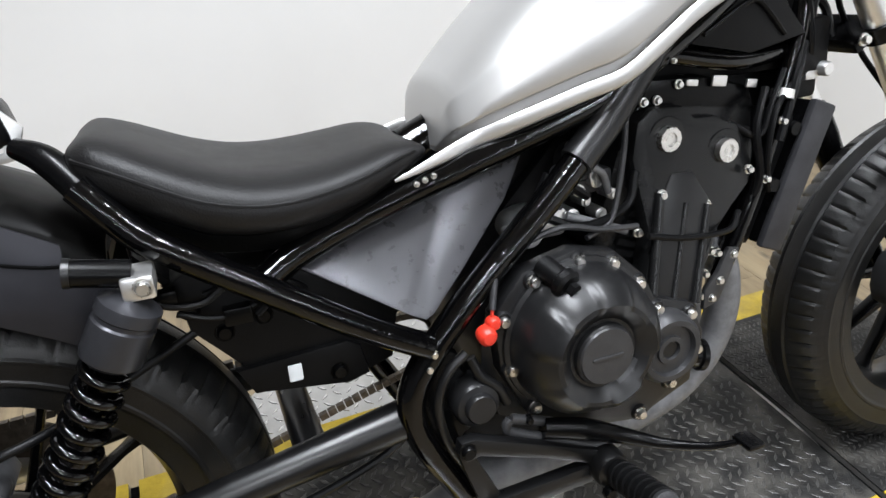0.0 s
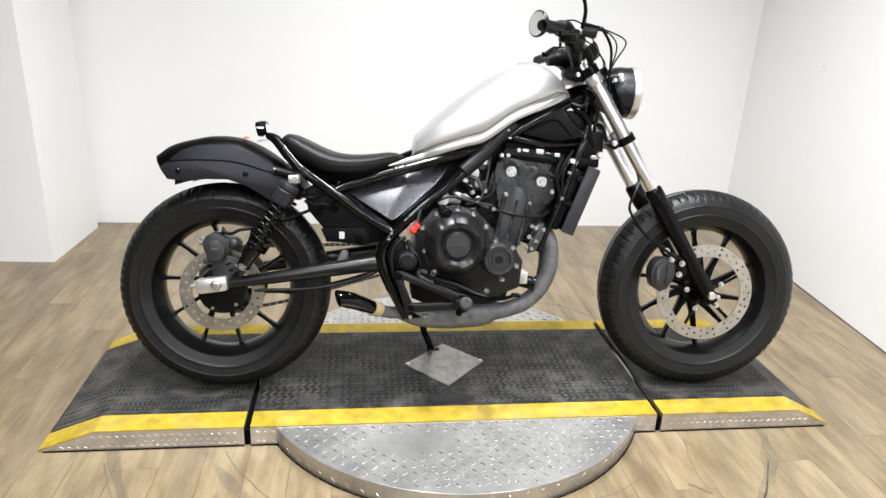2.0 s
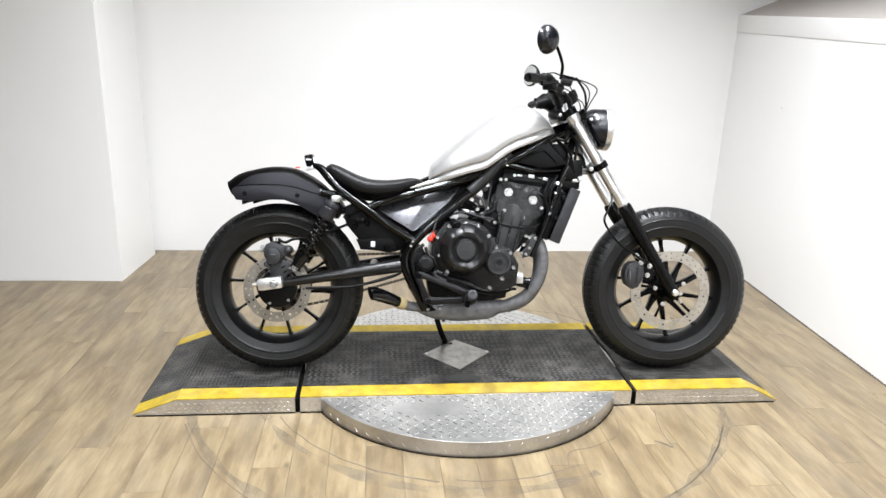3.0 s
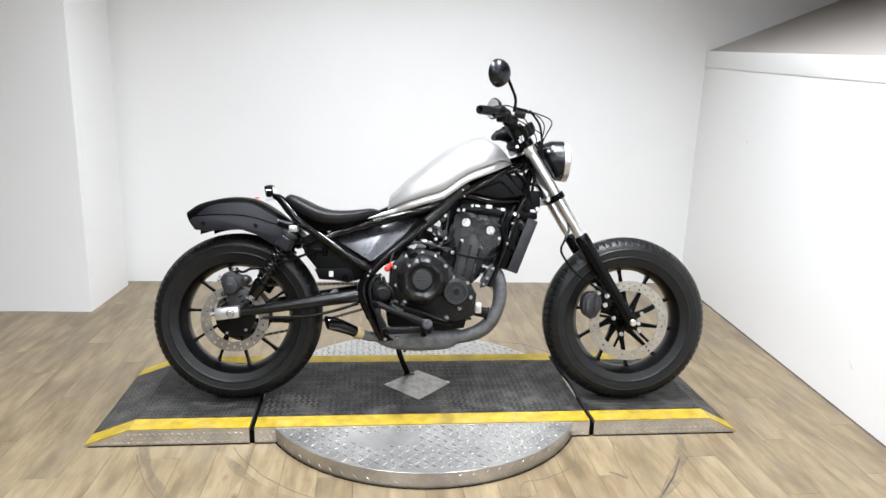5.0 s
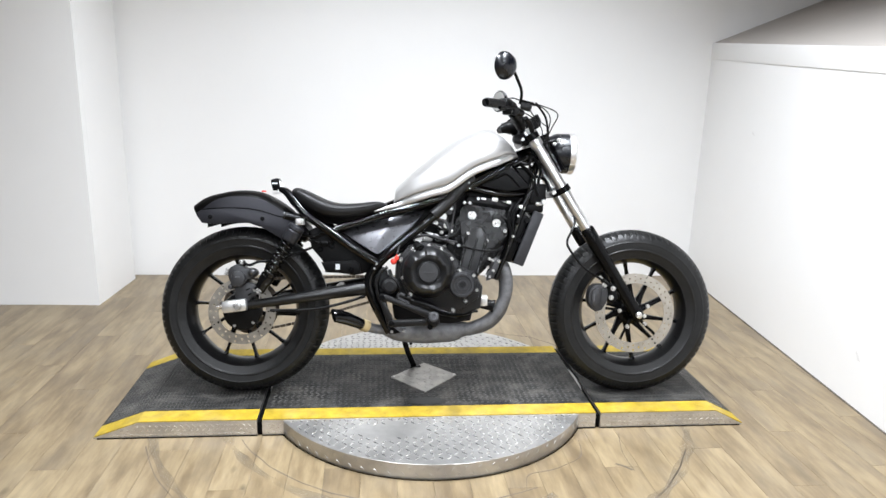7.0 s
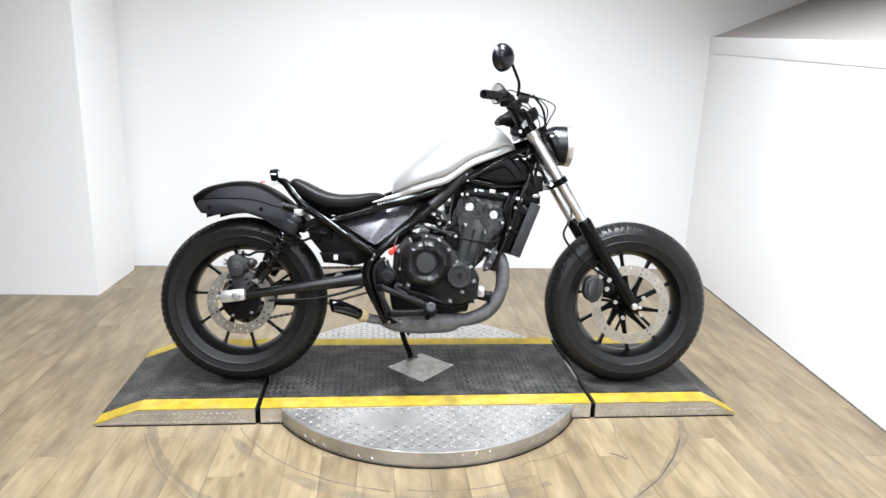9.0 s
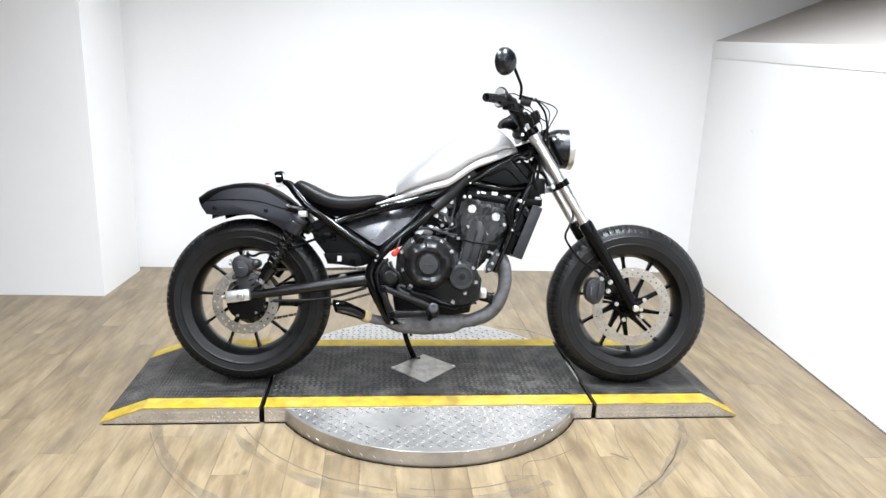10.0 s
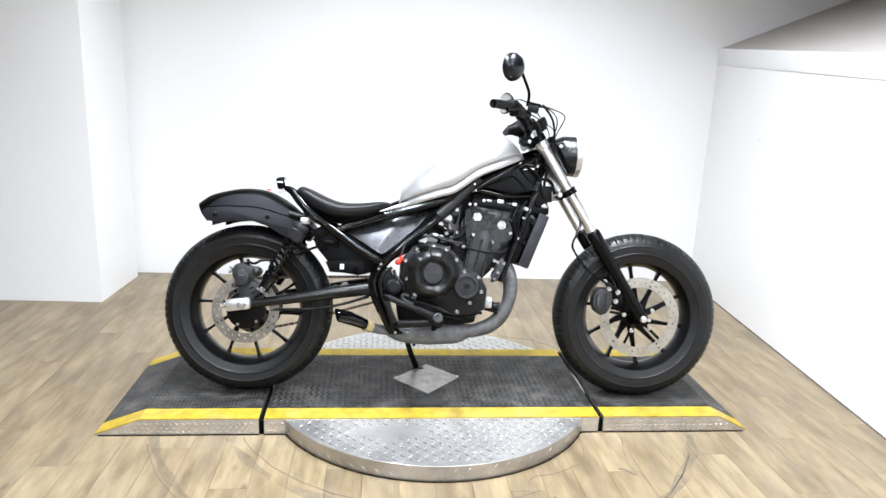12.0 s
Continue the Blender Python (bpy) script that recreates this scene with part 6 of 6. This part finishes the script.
faint(M["worn"], 0.34, 0.66, 0.34)
random.seed(5)
for r, a0, a1, w in ((0.785, 200, 300, 0.034), (1.02, 196, 262, 0.036), (0.99, 296, 345, 0.036)):
    scuff([(TX + r * math.cos(radians(a)), TY + r * math.sin(radians(a))) for a in np.arange(a0, a1, 4.0)], w, "broad worn ring in the floor's finish", "worn")
for r, a0, a1 in ((0.743, 206, 262), (0.73, 262, 296), (1.045, 200, 236), (0.985, 300, 334)):
    scuff([(TX + (r + random.uniform(-0.003, 0.003)) * math.cos(radians(a)), TY + (r + random.uniform(-0.003, 0.003)) * math.sin(radians(a))) for a in np.arange(a0, a1, 4.0)], 0.0038, "ring-shaped cut round the turntable")
scuff([(0.56, -0.58), (0.58, -0.592), (0.605, -0.619)], 0.006, "dark gouge in a plank")
scuff([(0.227, -0.719), (0.254, -0.63), (0.343, -0.602), (0.443, -0.541), (0.47, -0.484), (0.478, -0.423)], 0.0022, "cut edge of a patched board")
scuff([(0.36, 0.636), (0.43, 0.602), (0.52, 0.572), (0.545, 0.545), (0.60, 0.492), (0.645, 0.421)], 0.0026, "dark crack across the boards")
scuff([(0.641, -0.379), (0.61, -0.502), (0.608, -0.625)], 0.0018, "fine crack between boards")

# ---- floor planks ----
def plank_material():
    m = bpy.data.materials.new("vinyl_wood_planks")
    m.use_nodes = True
    nt = m.node_tree
    b = nt.nodes["Principled BSDF"]
    N = nt.nodes.new
    info, co = N("ShaderNodeObjectInfo"), N("ShaderNodeTexCoord")
    shift = N("ShaderNodeVectorMath")
    shift.operation = "MULTIPLY_ADD"
    rnd = N("ShaderNodeCombineXYZ")
    for k in range(3):
        nt.links.new(info.outputs["Random"], rnd.inputs[k])
    nt.links.new(rnd.outputs[0], shift.inputs[0])
    shift.inputs[1].default_value = (37.0, 53.0, 11.0)
    nt.links.new(co.outputs["Object"], shift.inputs[2])
    def noise_at(sx, sy, detail):
        mp, n = N("ShaderNodeMapping"), N("ShaderNodeTexNoise")
        mp.inputs["Scale"].default_value = (sx, sy, 1)
        n.inputs["Scale"].default_value, n.inputs["Detail"].default_value, n.inputs["Roughness"].default_value = 1, detail, 0.6
        nt.links.new(shift.outputs[0], mp.inputs[0])
        nt.links.new(mp.outputs[0], n.inputs["Vector"])
        return n
    broad, grain, cloud = noise_at(19, 4.2, 5), noise_at(110, 7, 6), noise_at(8, 3.2, 4)
    ramp = N("ShaderNodeValToRGB")
    els = ramp.color_ramp.elements
    els[0].position, els[0].color = 0.30, (0.138, 0.100, 0.057, 1)
    els[1].position, els[1].color = 0.72, (0.302, 0.234, 0.138, 1)
    for at, colour in ((0.44, (0.190, 0.140, 0.079, 1)), (0.54, (0.234, 0.177, 0.101, 1))):
        els.new(at).color = colour
    mix = N("ShaderNodeMath")
    mix.operation = "MULTIPLY_ADD"
    nt.links.new(info.outputs["Random"], mix.inputs[0])
    mix.inputs[1].default_value = 0.14
    nt.links.new(broad.outputs["Fac"], mix.inputs[2])
    sub = N("ShaderNodeMath")
    sub.operation = "SUBTRACT"
    sub.inputs[1].default_value = 0.07
    nt.links.new(mix.outputs[0], sub.inputs[0])
    nt.links.new(sub.outputs[0], ramp.inputs[0])
    # greyer clouds and small dark knots
    grey, cl = N("ShaderNodeMixRGB"), N("ShaderNodeMapRange")
    cl.inputs["From Min"].default_value, cl.inputs["From Max"].default_value, cl.inputs["To Max"].default_value = 0.48, 0.68, 0.4
    grey.inputs[2].default_value = (0.180, 0.148, 0.104, 1)
    nt.links.new(cloud.outputs["Fac"], cl.inputs["Value"])
    nt.links.new(cl.outputs["Result"], grey.inputs[0])
    nt.links.new(ramp.outputs[0], grey.inputs[1])
    km, kv, kr, knot = N("ShaderNodeMapping"), N("ShaderNodeTexVoronoi"), N("ShaderNodeMapRange"), N("ShaderNodeMixRGB")
    km.inputs["Scale"].default_value = (6.0, 2.6, 1)
    kv.inputs["Scale"].default_value = 1
    kr.inputs["From Min"].default_value, kr.inputs["From Max"].default_value, kr.inputs["To Min"].default_value = 0.02, 0.085, 0.42
    knot.blend_type = "MULTIPLY"
    knot.inputs[0].default_value = 1.0
    nt.links.new(shift.outputs[0], km.inputs[0])
    nt.links.new(km.outputs[0], kv.inputs["Vector"])
    nt.links.new(kv.outputs["Distance"], kr.inputs["Value"])
    nt.links.new(grey.outputs[0], knot.inputs[1])
    nt.links.new(kr.outputs["Result"], knot.inputs[2])
    g = N("ShaderNodeMixRGB")
    g.blend_type = "MULTIPLY"
    g.inputs[0].default_value = 0.31
    gr = N("ShaderNodeMapRange")
    gr.inputs["From Min"].default_value, gr.inputs["From Max"].default_value, gr.inputs["To Min"].default_value = 0.3, 0.65, 0.5
    nt.links.new(grain.outputs["Fac"], gr.inputs["Value"])
    nt.links.new(knot.outputs[0], g.inputs[1])
    nt.links.new(gr.outputs["Result"], g.inputs[2])
    nt.links.new(g.outputs[0], b.inputs["Base Color"])
    b.inputs["Roughness"].default_value, b.inputs["Specular IOR Level"].default_value = 0.33, 0.5
    bp = N("ShaderNodeBump")
    bp.inputs["Strength"].default_value, bp.inputs["Distance"].default_value = 0.15, 0.001
    nt.links.new(grain.outputs["Fac"], bp.inputs["Height"])
    nt.links.new(bp.outputs[0], b.inputs["Normal"])
    return m


M["plank"] = plank_material()
PW, PL = 0.115, 0.92


def plank_mesh(w, l):
    bm = B()
    box(bm, -w / 2 + 0.0003, w / 2 - 0.0003, -l / 2 + 0.0003, l / 2 - 0.0003, -0.0055, 0.0, 0.0005)
    me = bpy.data.meshes.new("plank")
    bm.to_mesh(me)
    bm.free()
    me.materials.append(M["plank"])
    return me


planks, rest = {}, B()
for i in range(-28, 29):
    off = (i * 0.37 % 1.0) * PL
    for j in range(-11, 4):
        x, y = i * PW, j * PL + off
        end = 1.10 if x < -1.76 else 1.665
        y0, y1 = max(y - PL / 2, -9.98), min(y + PL / 2, end)
        if y1 - y0 < 0.03:
            continue
        if -2.45 < x < 1.95 and y > -1.7:
            key = round(y1 - y0, 3)
            if key not in planks:
                planks[key] = plank_mesh(PW, key)
            ob = new("plank", planks[key])
            ob.parent = floor
            ob.location = (x, (y0 + y1) / 2, GROUND)
        else:
            box(rest, x - PW / 2 + 0.0006, x + PW / 2 - 0.0006, y0 + 0.0006, y1 - 0.0006, GROUND - 0.0055, GROUND)
tagged(part("far_planks", rest, "plank", floor, smooth=False), "planks in the rest of the room", kind="stuff")
